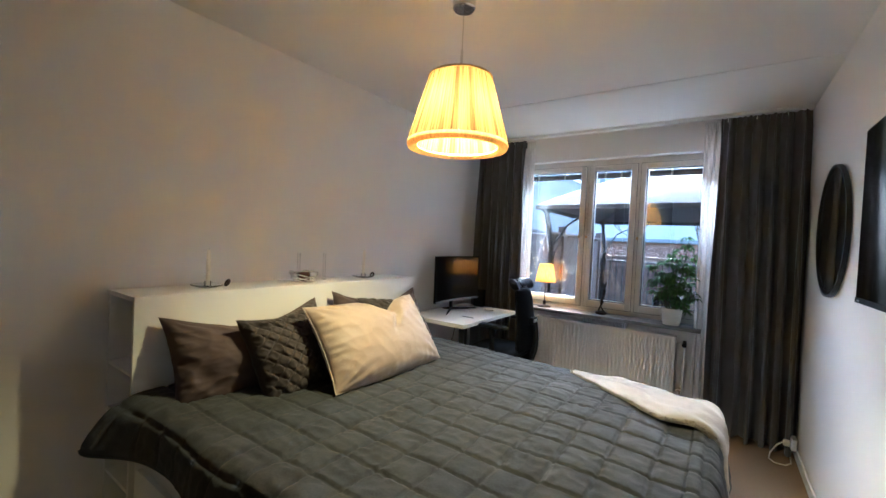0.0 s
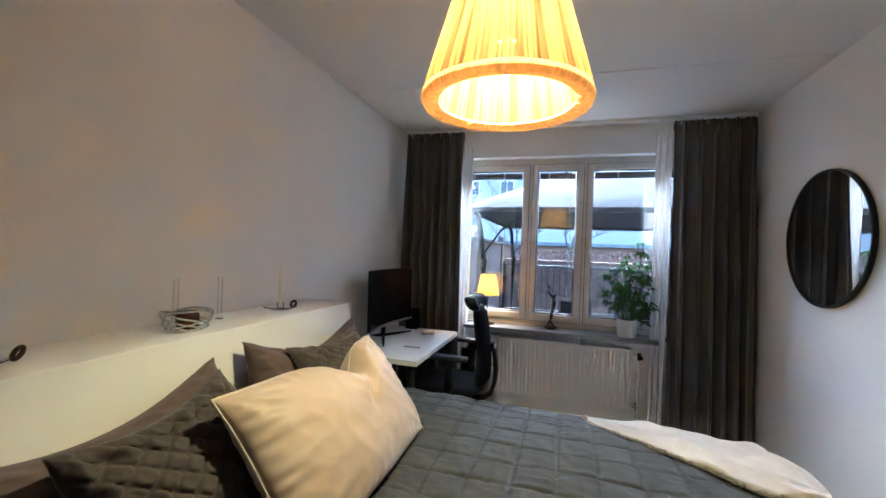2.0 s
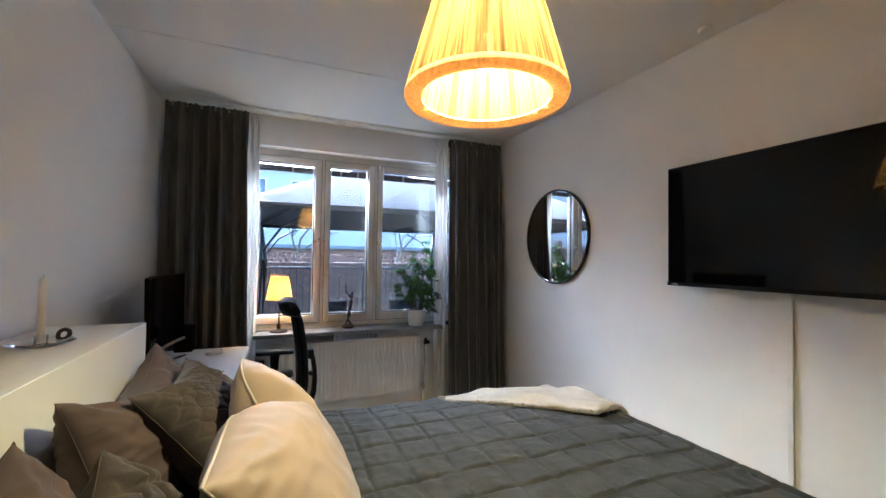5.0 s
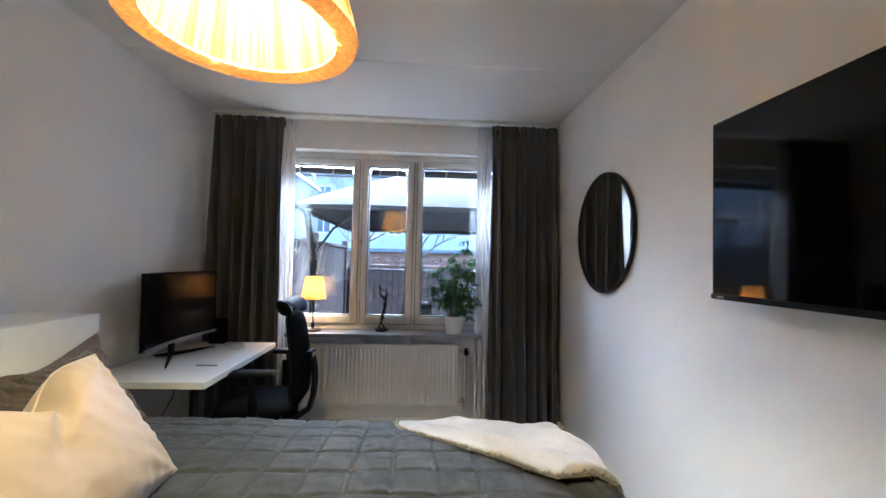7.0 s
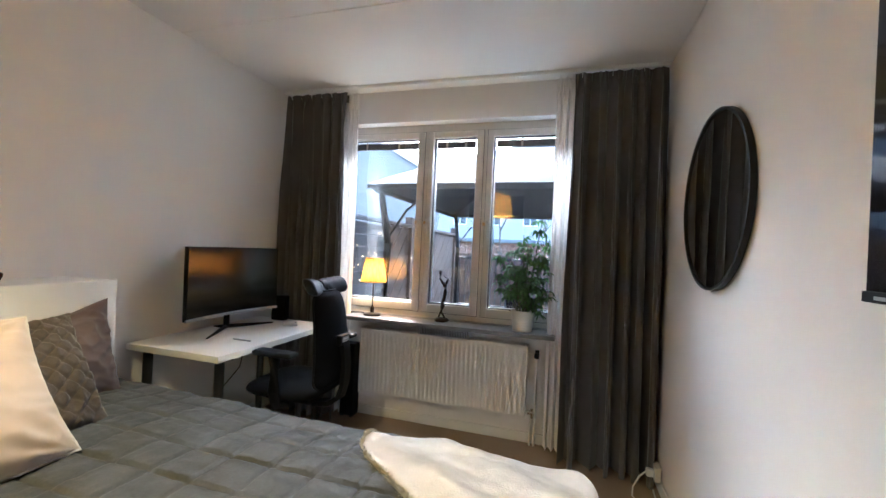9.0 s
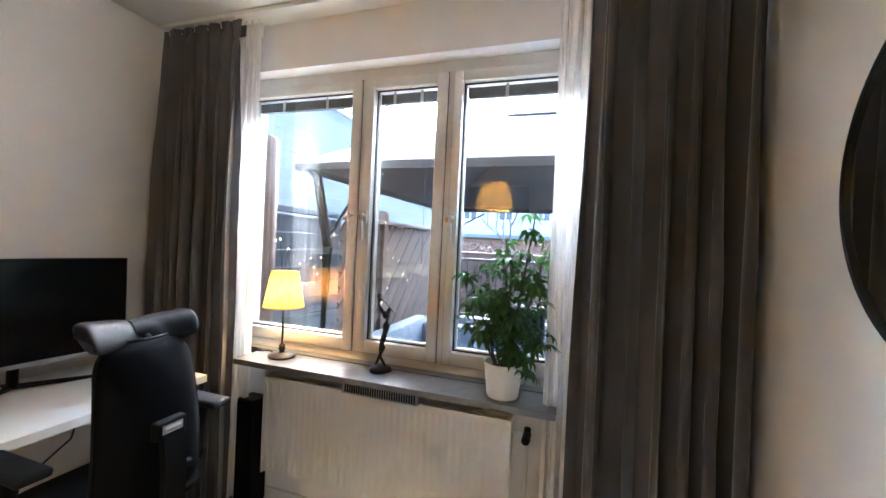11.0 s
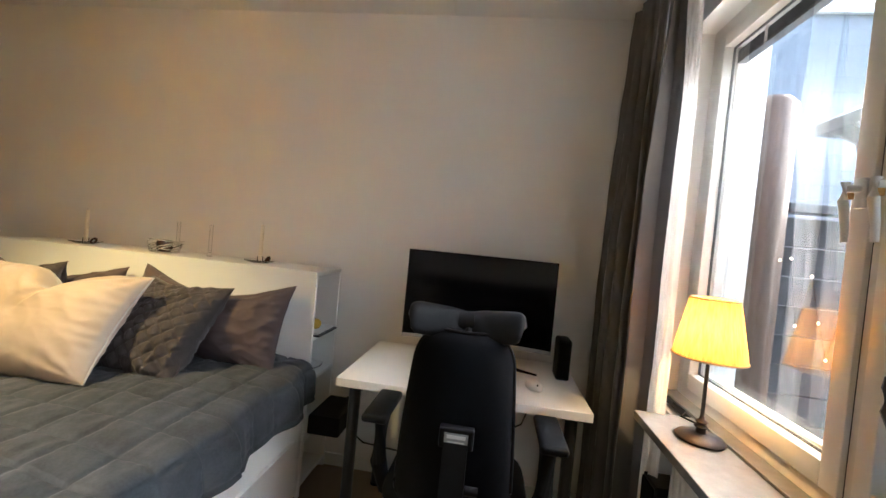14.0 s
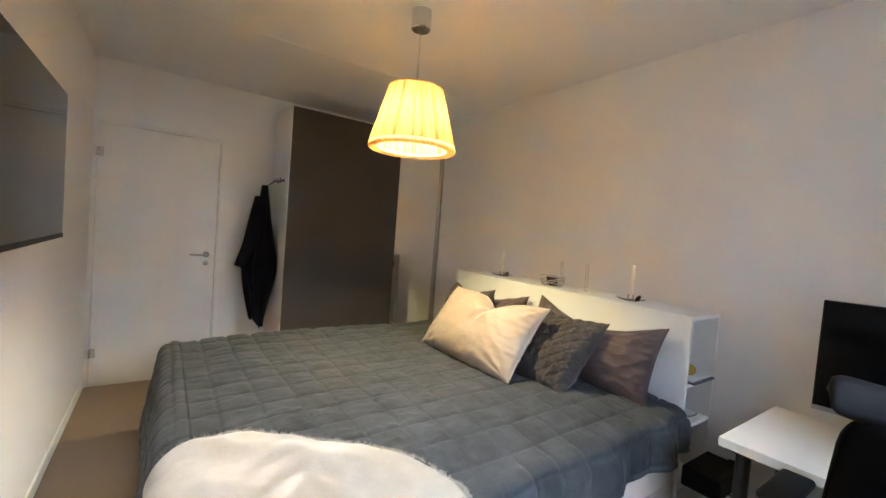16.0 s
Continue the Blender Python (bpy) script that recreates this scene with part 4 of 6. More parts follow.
for y in (1.616, 1.815):
    v = thing("glass_tube_vase", (-2.31, y, HZ), "thin clear glass tube standing on the headboard", "vase", "glass tubes on the headboard")
    bm = bmesh.new()
    lathe(bm, [(0.004, 0.0), (0.014, 0.0), (0.012, 0.006), (0.009, 0.02), (0.009, 0.175), (0.0075, 0.175), (0.0075, 0.022), (0.004, 0.02)], (-2.31, y, HZ - 0.001), 16)
    part("tube", bm, THIN_GLASS, v, "", 50)

# ---- desk ----
desk = thing("desk", (-2.09, 3.295, 0), "white desk with round black steel legs", "desk")
part("tabletop", boxes((-2.405, -1.79, 2.80, 3.79, 0.706, 0.740), bevel=0.002), WHITE_FOIL, desk)
for x in (-2.33, -1.845):
    for y in (2.865, 3.725):
        bm = bmesh.new()
        tube(bm, [(x, y, 0.012), (x, y, 0.706)], 0.0235, 18, radii=[0.0235, 0.0235])
        leg = part("leg", bm, BLACK_STEEL, desk, "black round steel leg", 50)
        bm = bmesh.new()
        tube(bm, [(x, y, 0.0), (x, y, 0.013)], 0.0265, 18)
        part("foot", bm, BLACK_PLASTIC, leg, "", 50)
        part("mounting_plate", boxes((x - 0.045, x + 0.045, y - 0.045, y + 0.045, 0.699, 0.7055)), BLACK_STEEL, leg)

tray = thing("cable_tray", (-2.2, 2.62, 0.40), "black cable box hanging at the desk end", "cable box")
part("body", boxes((-2.30, -2.04, 2.585, 2.74, 0.36, 0.45), bevel=0.008), BLACK_PLASTIC, tray)
bm = bmesh.new()
tube(bm, [(-2.30, 2.66, 0.41), (-2.36, 2.665, 0.42), (-2.405, 2.67, 0.40), (X0 + 0.002, 2.67, 0.40)], 0.01, 8)
part("bracket", bm, BLACK_PLASTIC, tray, "", 60)
cord = thing("power_cord", (-2.3, 3.0, 0.2), "thin dark power cord hanging under the desk", "cable")
bm = bmesh.new()
tube(bm, [(-2.20, 2.70, 0.36), (-2.25, 2.80, 0.25), (-2.33, 3.0, 0.19), (-2.37, 3.3, 0.23), (-2.40, 3.6, 0.40), (-2.415, 3.7, 0.70)], 0.004, 6)
part("wire", bm, BLACK_PLASTIC, cord, "", 60)

# curved monitor
mon = thing("monitor", (-2.20, 3.32, 0.74), "large dark curved monitor on a silver three-legged stand", "monitor")
MZ0, MZ1, MY0, MY1 = 0.842, 1.266, 2.962, 3.675


def screen_x(y, z):
    s = (y - 3.3185) / 0.3565
    return -2.225 + 0.043 * s * s + 0.028 * (y - 3.3185) - 0.006 * (z - 0.84) / 0.42


def curved(d, y0, y1, z0, z1):
    return lambda u, v: (screen_x(y0 + (y1 - y0) * u, z0 + (z1 - z0) * v) + d, y0 + (y1 - y0) * u, z0 + (z1 - z0) * v)


def slab(front, back, y0, y1, z0, z1):
    """A curved slab that follows the screen, between two offsets from it."""
    bm = bmesh.new()
    a = sheet(bm, 24, 4, curved(front, y0, y1, z0, z1))
    b = sheet(bm, 24, 4, curved(back, y0, y1, z0, z1))
    ring = lambda g: [r[0] for r in g] + g[-1][1:] + [r[-1] for r in g[-2::-1]] + g[0][-2:0:-1]
    ra, rb = ring(a), ring(b)
    for k in range(len(ra)):
        m = (k + 1) % len(ra)
        bm.faces.new((ra[k], ra[m], rb[m], rb[k]))
    return bm


part("casing", slab(0.0, -0.024, MY0, MY1, MZ0, MZ1), BLACK_PLASTIC, mon, "", 40)
part("screen", slab(0.0025, 0.0005, MY0 + 0.006, MY1 - 0.006, MZ0 + 0.014, MZ1 - 0.006), MONITOR_SCREEN, mon, "dark curved screen", 40)
part("bottom_bezel", slab(0.006, -0.006, MY0, MY1, MZ0 - 0.004, MZ0 + 0.012), SILVER, mon, "silver lower bezel", 40)
bm = bmesh.new()
tube(bm, [(-2.262, 3.32, 0.752), (-2.262, 3.32, 0.93)], 0.018, 14)
part("neck", bm, BLACK_PLASTIC, mon, "", 50)
for end in ((-2.13, 3.05, 0.744), (-2.15, 3.62, 0.744), (-2.37, 3.33, 0.744)):
    bm = bmesh.new()
    tube(bm, [(-2.262, 3.32, 0.758), tuple((Vector((-2.262, 3.32, 0.756)) + Vector(end)) / 2), end], 0.009, 8, radii=[0.012, 0.010, 0.0045])
    part("stand_leg", bm, BLACK_PLASTIC, mon, "", 50)

spk = thing("speaker", (-2.15, 3.735, 0.74), "black upright desktop speaker", "speaker")
part("cabinet", boxes((-2.235, -2.125, 3.700, 3.760, 0.741, 0.925), bevel=0.010), BLACK_PLASTIC, spk, "", 40)
part("grille", boxes((-2.1265, -2.121, 3.706, 3.754, 0.753, 0.915), bevel=0.002), BLACK_MESH, spk, "black cloth grille")
mouse = thing("computer_mouse", (-1.985, 3.59, 0.74), "white computer mouse on the desk", "mouse")
bm = bmesh.new()
lathe(bm, [(0.004, 0.0), (0.030, 0.0), (0.033, 0.008), (0.029, 0.022), (0.018, 0.031), (0.004, 0.033)], (0, 0, 0), 24)
bm.transform(pose(-1.985, 3.59, 0.7405, 0, 0, 20) @ Matrix.Diagonal((1.65, 1.0, 0.9, 1)))
part("shell", bm, WHITE_FOIL, mouse, "", 60)
part("wheel", boxes((-1.955, -1.943, 3.598, 3.603, 0.758, 0.768), bevel=0.002), BLACK_PLASTIC, mouse)
rem = thing("pen", (-1.95, 3.11, 0.74), "thin dark pen lying on the white desk", "pen")
part("shell", boxes((-2.00, -1.88, 3.106, 3.115, 0.7405, 0.748), bevel=0.003), GREY_LABEL, rem)

tower = thing("computer_tower", (-1.77, 4.03, 0), "slim black computer case beside the radiator", "computer")
part("case", boxes((-1.80, -1.69, 3.985, 4.085, 0.012, 0.56), bevel=0.005), BLACK_PLASTIC, tower)
part("front_cover", boxes((-1.795, -1.695, 3.978, 3.9845, 0.02, 0.55), bevel=0.003), BLACK_MESH, tower)
for x in (-1.795, -1.715):
    part("foot", boxes((x, x + 0.02, 3.99, 4.08, 0.0, 0.0125)), RUBBER, tower)

# ---- office chair, turned to the desk ----
CX, CY = -1.66, 3.315
chair = thing("office_chair", (CX, CY, 0), "black office chair with headrest and padded arms", "office chair")


def backrest(side):
    def f(u, v):
        s, t = u * 2 - 1, v
        z = 0.50 + 0.545 * t
        w = 0.178 - 0.030 * t ** 1.5
        corner = max(0.0, (t - 0.82) / 0.18)
        w *= math.sqrt(max(0.02, 1 - 0.55 * corner ** 2.5))
        low = max(0.0, (0.12 - t) / 0.12)
        w *= math.sqrt(max(0.05, 1 - 0.5 * low ** 2))
        x = -1.452 - 0.05 * t ** 1.4 + 0.035 * math.sin(math.pi * t) * 0.4 - 0.028 * s * s
        th = 0.030 * (1 - abs(s) ** 4) ** 0.5 * (1 - abs(2 * t - 1) ** 8) ** 0.5
        return (x + side * th, CY - 0.004 + s * w, z)
    return f


bm = bmesh.new()
sheet(bm, 26, 34, backrest(1))
sheet(bm, 26, 34, backrest(-1))
bmesh.ops.remove_doubles(bm, verts=bm.verts, dist=0.001)
br = part("backrest", bm, BLACK_MESH, chair, "black fabric backrest", 60)
f0 = backrest(0)
bm = bmesh.new()
tube(bm, [f0(0, i / 24) for i in range(25)] + [f0(i / 16, 1) for i in range(1, 17)] + [f0(1, 1 - i / 24) for i in range(1, 25)], 0.006, 8)
part("edge_trim", bm, BLACK_PLASTIC, br, "black plastic edge", 60)


def headrest(u, v):
    """A winged cushion: high at both ends, pinched in the middle, curved round the head."""
    s, a = u * 2 - 1, 2 * math.pi * v
    ca, sa = math.cos(a), math.sin(a)
    pinch = math.exp(-(s / 0.20) ** 2)
    end = max(0.0, 1 - abs(s) ** 16) ** 0.5
    half = (0.045 - 0.007 * pinch + 0.004 * abs(s)) * end
    thick = (0.042 - 0.010 * pinch) * end
    pleat = 0.003 * math.sin(a * 3 + 9 * abs(s)) * math.exp(-((abs(s) - 0.25) / 0.16) ** 2)
    up = abs(sa) ** 0.7 * (1 if sa > 0 else -1)
    out = abs(ca) ** 0.8 * (1 if ca > 0 else -1)
    return (-1.565 + 0.045 * s * s - 0.02 * up + (thick + pleat) * out, 3.305 + (0.182 + 0.008 * up) * s, 1.060 + half * up + 0.016 * s * s)


bm = bmesh.new()
sheet(bm, 48, 32, headrest)
bmesh.ops.remove_doubles(bm, verts=bm.verts, dist=0.0006)
part("headrest", bm, LEATHER, chair, "winged black leather headrest pinched in the middle", 70)
bm = bmesh.new()
sheet(bm, 16, 4, lambda u, v: (-1.567 + 0.040 * math.cos(-2.0 + 4.0 * u), 3.280 + 0.05 * v, 1.058 + 0.044 * math.sin(-2.0 + 4.0 * u)))
thicken(bm, 0.005)
part("headrest_strap", bm, BLACK_PLASTIC, chair, "", 60)
bm = bmesh.new()
tube(bm, [(-1.50, CY, 0.97), (-1.488, CY, 1.02), (-1.53, CY, 1.05)], 0.012, 8)
part("headrest_bracket", bm, BLACK_PLASTIC, chair, "", 60)
bm = bmesh.new()
BAR = [(-1.412, 0.750), (-1.405, 0.720), (-1.396, 0.660), (-1.392, 0.600), (-1.397, 0.520), (-1.42, 0.440), (-1.475, 0.400), (-1.58, 0.385)]


def bar(side):
    return lambda u, v: (lambda i, f: (BAR[i][0] + (BAR[i + 1][0] - BAR[i][0]) * f + 0.012 * side, CY + (v - 0.5) * 0.070, BAR[i][1] + (BAR[i + 1][1] - BAR[i][1]) * f - 0.006 * side))(min(len(BAR) - 2, int(u * (len(BAR) - 1))), u * (len(BAR) - 1) - min(len(BAR) - 2, int(u * (len(BAR) - 1))))


sheet(bm, 28, 2, bar(0))
thicken(bm, 0.026)
part("spine", bm, BLACK_PLASTIC, chair, "black plastic back support", 40)
bm = bmesh.new()
box(bm, -1.425, -1.392, CY - 0.05, CY + 0.05, 0.735, 0.795, bevel=0.006)
cl = part("label_holder", bm, BLACK_PLASTIC, chair)
part("label_plate", boxes((-1.392, -1.3895, CY - 0.034, CY + 0.034, 0.750, 0.783)), GREY_LABEL, cl, "grey name plate")
part("label_bar", boxes((-1.3895, -1.388, CY - 0.027, CY + 0.027, 0.768, 0.778)), PALE_INK, cl)
part("label_bar", boxes((-1.3895, -1.388, CY - 0.024, CY + 0.024, 0.757, 0.760)), PALE_INK, cl)
bm = bmesh.new()
tube(bm, [(-1.40, CY + 0.036, 0.62), (-1.40, CY + 0.075, 0.62)], 0.013, 12)
part("adjusting_knob", bm, BLACK_PLASTIC, chair, "", 50)


def seat(u, v):
    a = 2 * math.pi * u
    k = math.sin(math.pi * v)
    sx, sy = math.cos(a), math.sin(a)
    e = (abs(sx) ** 4 + abs(sy) ** 4) ** -0.25
    return (-1.70 + 0.235 * sx * e * k ** 0.45, CY + 0.245 * sy * e * k ** 0.45, 0.475 - 0.042 * math.cos(math.pi * v))


bm = bmesh.new()
sheet(bm, 40, 12, seat)
bmesh.ops.remove_doubles(bm, verts=bm.verts, dist=0.002)
part("seat", bm, BLACK_MESH, chair, "black fabric seat", 60)
for y, x0 in ((3.035, -1.75), (3.610, -1.72)):
    bm = bmesh.new()
    box(bm, x0 - 0.02, x0 + 0.225, y - 0.044, y + 0.044, 0.705, 0.735, bevel=0.014, segments=3)
    arm = part("armrest", bm, LEATHER, chair, "padded black armrest", 50)
    bm = bmesh.new()
    tube(bm, [(x0 + 0.10, y, 0.707), (x0 + 0.10, y, 0.52), (x0 + 0.095, y + (CY - y) * 0.10, 0.43), (x0 + 0.09, CY + (y - CY) * 0.55, 0.40)], 0.03, 12, radii=[0.034, 0.030, 0.026, 0.024])
    part("arm_post", bm, BLACK_PLASTIC, arm, "", 50)
bm = bmesh.new()
tube(bm, [(CX - 0.03, CY, 0.10), (CX - 0.03, CY, 0.25)], 0.032, 16)
tube(bm, [(CX - 0.03, CY, 0.25), (CX - 0.03, CY, 0.40)], 0.018, 14)
part("gas_lift", bm, BLACK_STEEL, chair, "", 50)
part("mechanism", boxes((CX - 0.15, CX + 0.10, CY - 0.08, CY + 0.08, 0.38, 0.44), bevel=0.012), BLACK_PLASTIC, chair)
for k in range(5):
    a = radians(72 * k + 12)
    tip = Vector((CX - 0.03 + 0.30 * math.cos(a), CY + 0.30 * math.sin(a), 0.075))
    bm = bmesh.new()
    tube(bm, [(CX - 0.03, CY, 0.115), tuple((Vector((CX - 0.03, CY, 0.108)) + tip) / 2), tuple(tip)], 0.02, 10, radii=[0.030, 0.024, 0.017])
    sp = part("base_spoke", bm, BLACK_PLASTIC, chair, "", 50)
    bm = bmesh.new()
    d = Vector((-math.sin(a), math.cos(a), 0))
    c = Vector((tip.x, tip.y, 0.028))
    tube(bm, [c - d * 0.022, c + d * 0.022], 0.027, 16)
    part("caster", bm, BLACK_PLASTIC, sp, "", 50)

# ---- things on the sill ----
lamp = thing("table_lamp", (-1.592, 4.05, 0.785), "small lit table lamp with a pleated cream shade", "table lamp")
LP = (-1.592, 4.053)
bm = bmesh.new()
lathe(bm, [(0.005, 0.0), (0.066, 0.0), (0.069, 0.006), (0.064, 0.013), (0.03, 0.019), (0.014, 0.024), (0.014, 0.036), (0.020, 0.042), (0.013, 0.050), (0.018, 0.058), (0.008, 0.066), (0.0055, 0.075), (0.0055, 0.255), (0.012, 0.262), (0.013, 0.30), (0.005, 0.302)], (*LP, 0.7855), 32)
part("base", bm, DARK_BRONZE, lamp, "dark bronze lamp foot", 50)


def shade(name, bm, place, r0, r1, z0, z1, pleats, depth, seg, rows=10, irregular=0.0, seed=1):
    rng = random.Random(seed)
    ph = [rng.uniform(0, 6.28) for _ in range(8)]

    def wob(a, t):
        w = depth * math.sin(pleats * a + irregular * 2.5 * math.sin(3 * t + ph[0]))
        if irregular:
            w += depth * irregular * (math.sin(37 * a + ph[1] + 2 * t) + math.sin(53 * a + ph[2] - 3 * t) + math.sin(23 * a + ph[3] + 4 * t)) * 0.7
        return 1 + w

    rings = []
    for i in range(rows + 1):
        t = i / rows
        ring = []
        for k in range(seg):
            a = 2 * math.pi * k / seg
            r = (r0 + (r1 - r0) * t) * (wob(a, t) if 0 < i < rows else 1.0)
            ring.append(bm.verts.new((place[0] + r * math.cos(a), place[1] + r * math.sin(a), z0 + (z1 - z0) * t)))
        rings.append(ring)
    for q, p in zip(rings, rings[1:]):
        for k in range(seg):
            bm.faces.new((q[k], q[(k + 1) % seg], p[(k + 1) % seg], p[k]))
    return bm


bm = bmesh.new()
shade("s", bm, LP, 0.100, 0.066, 1.042, 1.225, 60, 0.012, 240, 8)
sh = part("shade", bm, SMALL_SHADE, lamp, "pleated cream fabric shade, lit", 80)
for r, z in ((0.100, 1.044), (0.066, 1.223)):
    bm = bmesh.new()
    tube(bm, [(LP[0] + r * math.cos(k * math.pi / 24), LP[1] + r * math.sin(k * math.pi / 24), z) for k in range(49)], 0.003, 6, caps=False)
    part("shade_ring", bm, SHADE_TRIM, sh, "", 60)
bm = bmesh.new()
lathe(bm, [(0.004, 0.0), (0.012, 0.004), (0.018, 0.022), (0.014, 0.04), (0.004, 0.046)], (*LP, 1.088), 16)
bulb = part("bulb", bm, BULB, lamp, "lit bulb", 60)
bulb.visible_shadow = False
bm = bmesh.new()
tube(bm, [(LP[0] - 0.06, LP[1] + 0.02, 0.790), (LP[0] - 0.12, LP[1] + 0.05, 0.789), (LP[0] - 0.17, LP[1] + 0.02, 0.789), (LP[0] - 0.22, LP[1] + 0.06, 0.789), (LP[0] - 0.30, LP[1] + 0.05, 0.789)], 0.003, 6)
part("cord", bm, BLACK_PLASTIC, lamp, "thin dark cord", 60)

# statue: one plain figure with raised arms
SX, SY, SZ = -1.04, 4.075, 0.7855
bm = bmesh.new()
lathe(bm, [(0.006, 0.0), (0.050, 0.0), (0.054, 0.008), (0.046, 0.022), (0.020, 0.030), (0.006, 0.032)], (SX, SY, SZ), 20, wobble=lambda a, h: 1 + 0.06 * math.sin(3 * a) + 0.04 * math.sin(5 * a))
P = lambda dx, dz, dy=0.0: (SX + dx, SY + dy, SZ + dz)
tube(bm, [P(-0.022, 0.028), P(-0.004, 0.075), P(0.014, 0.115), P(0.010, 0.155)], 0.012, 10, radii=[0.00666, 0.0074, 0.01036, 0.01332])
tube(bm, [P(0.026, 0.026), P(0.004, 0.060), P(-0.002, 0.100), P(0.008, 0.155)], 0.012, 10, radii=[0.0074, 0.00666, 0.00962, 0.01332])
tube(bm, [P(0.008, 0.145), P(0.018, 0.185), P(0.026, 0.225), P(0.024, 0.262), P(0.010, 0.285)], 0.018, 12, radii=[0.01406, 0.01332, 0.01702, 0.01924, 0.00962])
tube(bm, [P(0.020, 0.262), P(-0.004, 0.288), P(-0.022, 0.312), P(-0.024, 0.352), P(-0.018, 0.372)], 0.01, 8, radii=[0.01036, 0.00962, 0.00814, 0.00814, 0.00962])
tube(bm, [P(0.026, 0.270), P(0.036, 0.298), P(0.036, 0.312)], 0.012, 10, radii=[0.00592, 0.01184, 0.0074])
tube(bm, [P(-0.022, 0.350), P(0.03, 0.325, -0.02), P(0.085, 0.292, -0.05)], 0.0018, 6)
me = bpy.data.meshes.new("statuette")
bm.transform(Matrix.Translation((-SX, -SY, -SZ)))
bmesh.ops.recalc_face_normals(bm, faces=bm.faces)
bm.to_mesh(me)
bm.free()
me.materials.append(DARK_BRONZE)
me.polygons.foreach_set("use_smooth", [True] * len(me.polygons))
stat = tagged(new("statuette", me), "dark bronze slender figure with a raised bow on a base", "statuette")
stat.location = (SX, SY, SZ)

# plant
PX, PY = -0.445, 4.02
plant = thing("potted_plant", (PX, PY, 0.785), "green umbrella plant in a white ceramic pot", "plant")
bm = bmesh.new()
lathe(bm, [(0.004, 0.0), (0.062, 0.0), (0.066, 0.006), (0.080, 0.135), (0.082, 0.142), (0.078, 0.142), (0.072, 0.11), (0.004, 0.108)], (PX, PY, 0.7855), 36)
part("pot", bm, POT, plant, "white ceramic pot", 45)
bm = bmesh.new()
lathe(bm, [(0.004, 0.004), (0.04, 0.006), (0.0715, 0.0)], (PX, PY, 0.896), 20, wobble=lambda a, h: 1 + 0.02 * math.sin(6 * a))
part("soil", bm, SOIL, plant, "dark potting soil", 60)
rng = random.Random(21)
STEMS = []
for k, (dx, dy, h) in enumerate(((-0.16, -0.05, 0.40), (-0.20, 0.03, 0.28), (-0.07, -0.10, 0.33), (0.02, -0.04, 0.46), (0.10, -0.02, 0.66), (0.13, -0.06, 0.40), (0.16, -0.10, 0.18), (0.04, -0.15, 0.24), (-0.11, 0.06, 0.44), (0.15, 0.02, 0.52), (0.10, -0.14, 0.02), (-0.02, 0.05, 0.55))):
    a = Vector((PX + dx * 0.15, PY + dy * 0.15, 0.895))
    c = Vector((PX + dx * 1.05, PY + dy * 0.9, 0.895 + h))
    m = a.lerp(c, 0.5) + Vector((dx * 0.05, dy * 0.1, 0.06 if h > 0.1 else 0.16))
    pts = [a.lerp(m, t / 4).lerp(m.lerp(c, t / 4), t / 4) for t in range(5)]
    bm = bmesh.new()
    tube(bm, pts, 0.004, 6, radii=[0.006, 0.0055, 0.005, 0.0045, 0.003])
    part("stem", bm, STEM, plant, "", 60)
    STEMS.append(pts)


def leaf_mesh(name, count, length, width, droop):
    """A palmate leaf: leaflets spread round the tip of a short stalk."""
    bm = bmesh.new()
    for k in range(count):
        ang = (k - (count - 1) / 2) * (math.radians(290) / count)
        L = length * (1 - 0.25 * abs(k - (count - 1) / 2) / count * 2)
        rot = Matrix.Rotation(ang, 4, "Z")
        rows = []
        for i in range(6):
            t = i / 5
            w = width * math.sin(math.pi * (0.08 + 0.90 * t) ** 0.85) * (1 if t < 1 else 0.15)
            x = 0.012 + L * t
            z = 0.012 * t - droop * L * t * t
            rows.append([bm.verts.new(rot @ Vector((x, s * w / 2, z + abs(s) * 0.006))) for s in (-1, 0, 1)])
        for p, q in zip(rows, rows[1:]):
            for j in range(2):
                bm.faces.new((p[j], q[j], q[j + 1], p[j + 1]))
    tube(bm, [(-0.03, 0, -0.03), (0.0, 0, 0.0), (0.014, 0, 0.002)], 0.0015, 5)
    me = bpy.data.meshes.new(name)
    bm.to_mesh(me)
    bm.free()
    me.materials.append(LEAF)
    me.polygons.foreach_set("use_smooth", [True] * len(me.polygons))
    return me


LEAVES = [leaf_mesh("leaf", 8, 0.074, 0.028, 0.75), leaf_mesh("leaf", 7, 0.080, 0.031, 0.95), leaf_mesh("leaf", 6, 0.066, 0.030, 0.6)]
base_inv = ROOT[plant.name].inverted()
for pts in STEMS:
    n = 9
    for k in range(n):
        t = 0.25 + 0.75 * (k + rng.random() * 0.6) / n
        i = min(3, int(t * 4))
        p = pts[i].lerp(pts[i + 1], t * 4 - i) + Vector((rng.uniform(-1, 1), rng.uniform(-1, 0.7), rng.uniform(-0.4, 0.6))) * 0.045
        if p.y > 4.12:
            p.y = 4.12
        ob = new("leaf", rng.choice(LEAVES))
        ob.parent = plant
        s = rng.uniform(0.48, 0.8)
        out = (p - Vector((PX, PY, p.z)))
        yaw = math.degrees(math.atan2(out.y, out.x)) + rng.uniform(-60, 60)
        m = pose(p.x, p.y, p.z, rng.uniform(-25, 25), rng.uniform(-10, 60), yaw) @ Matrix.Scale(s, 4)
        ob.matrix_basis = base_inv @ m

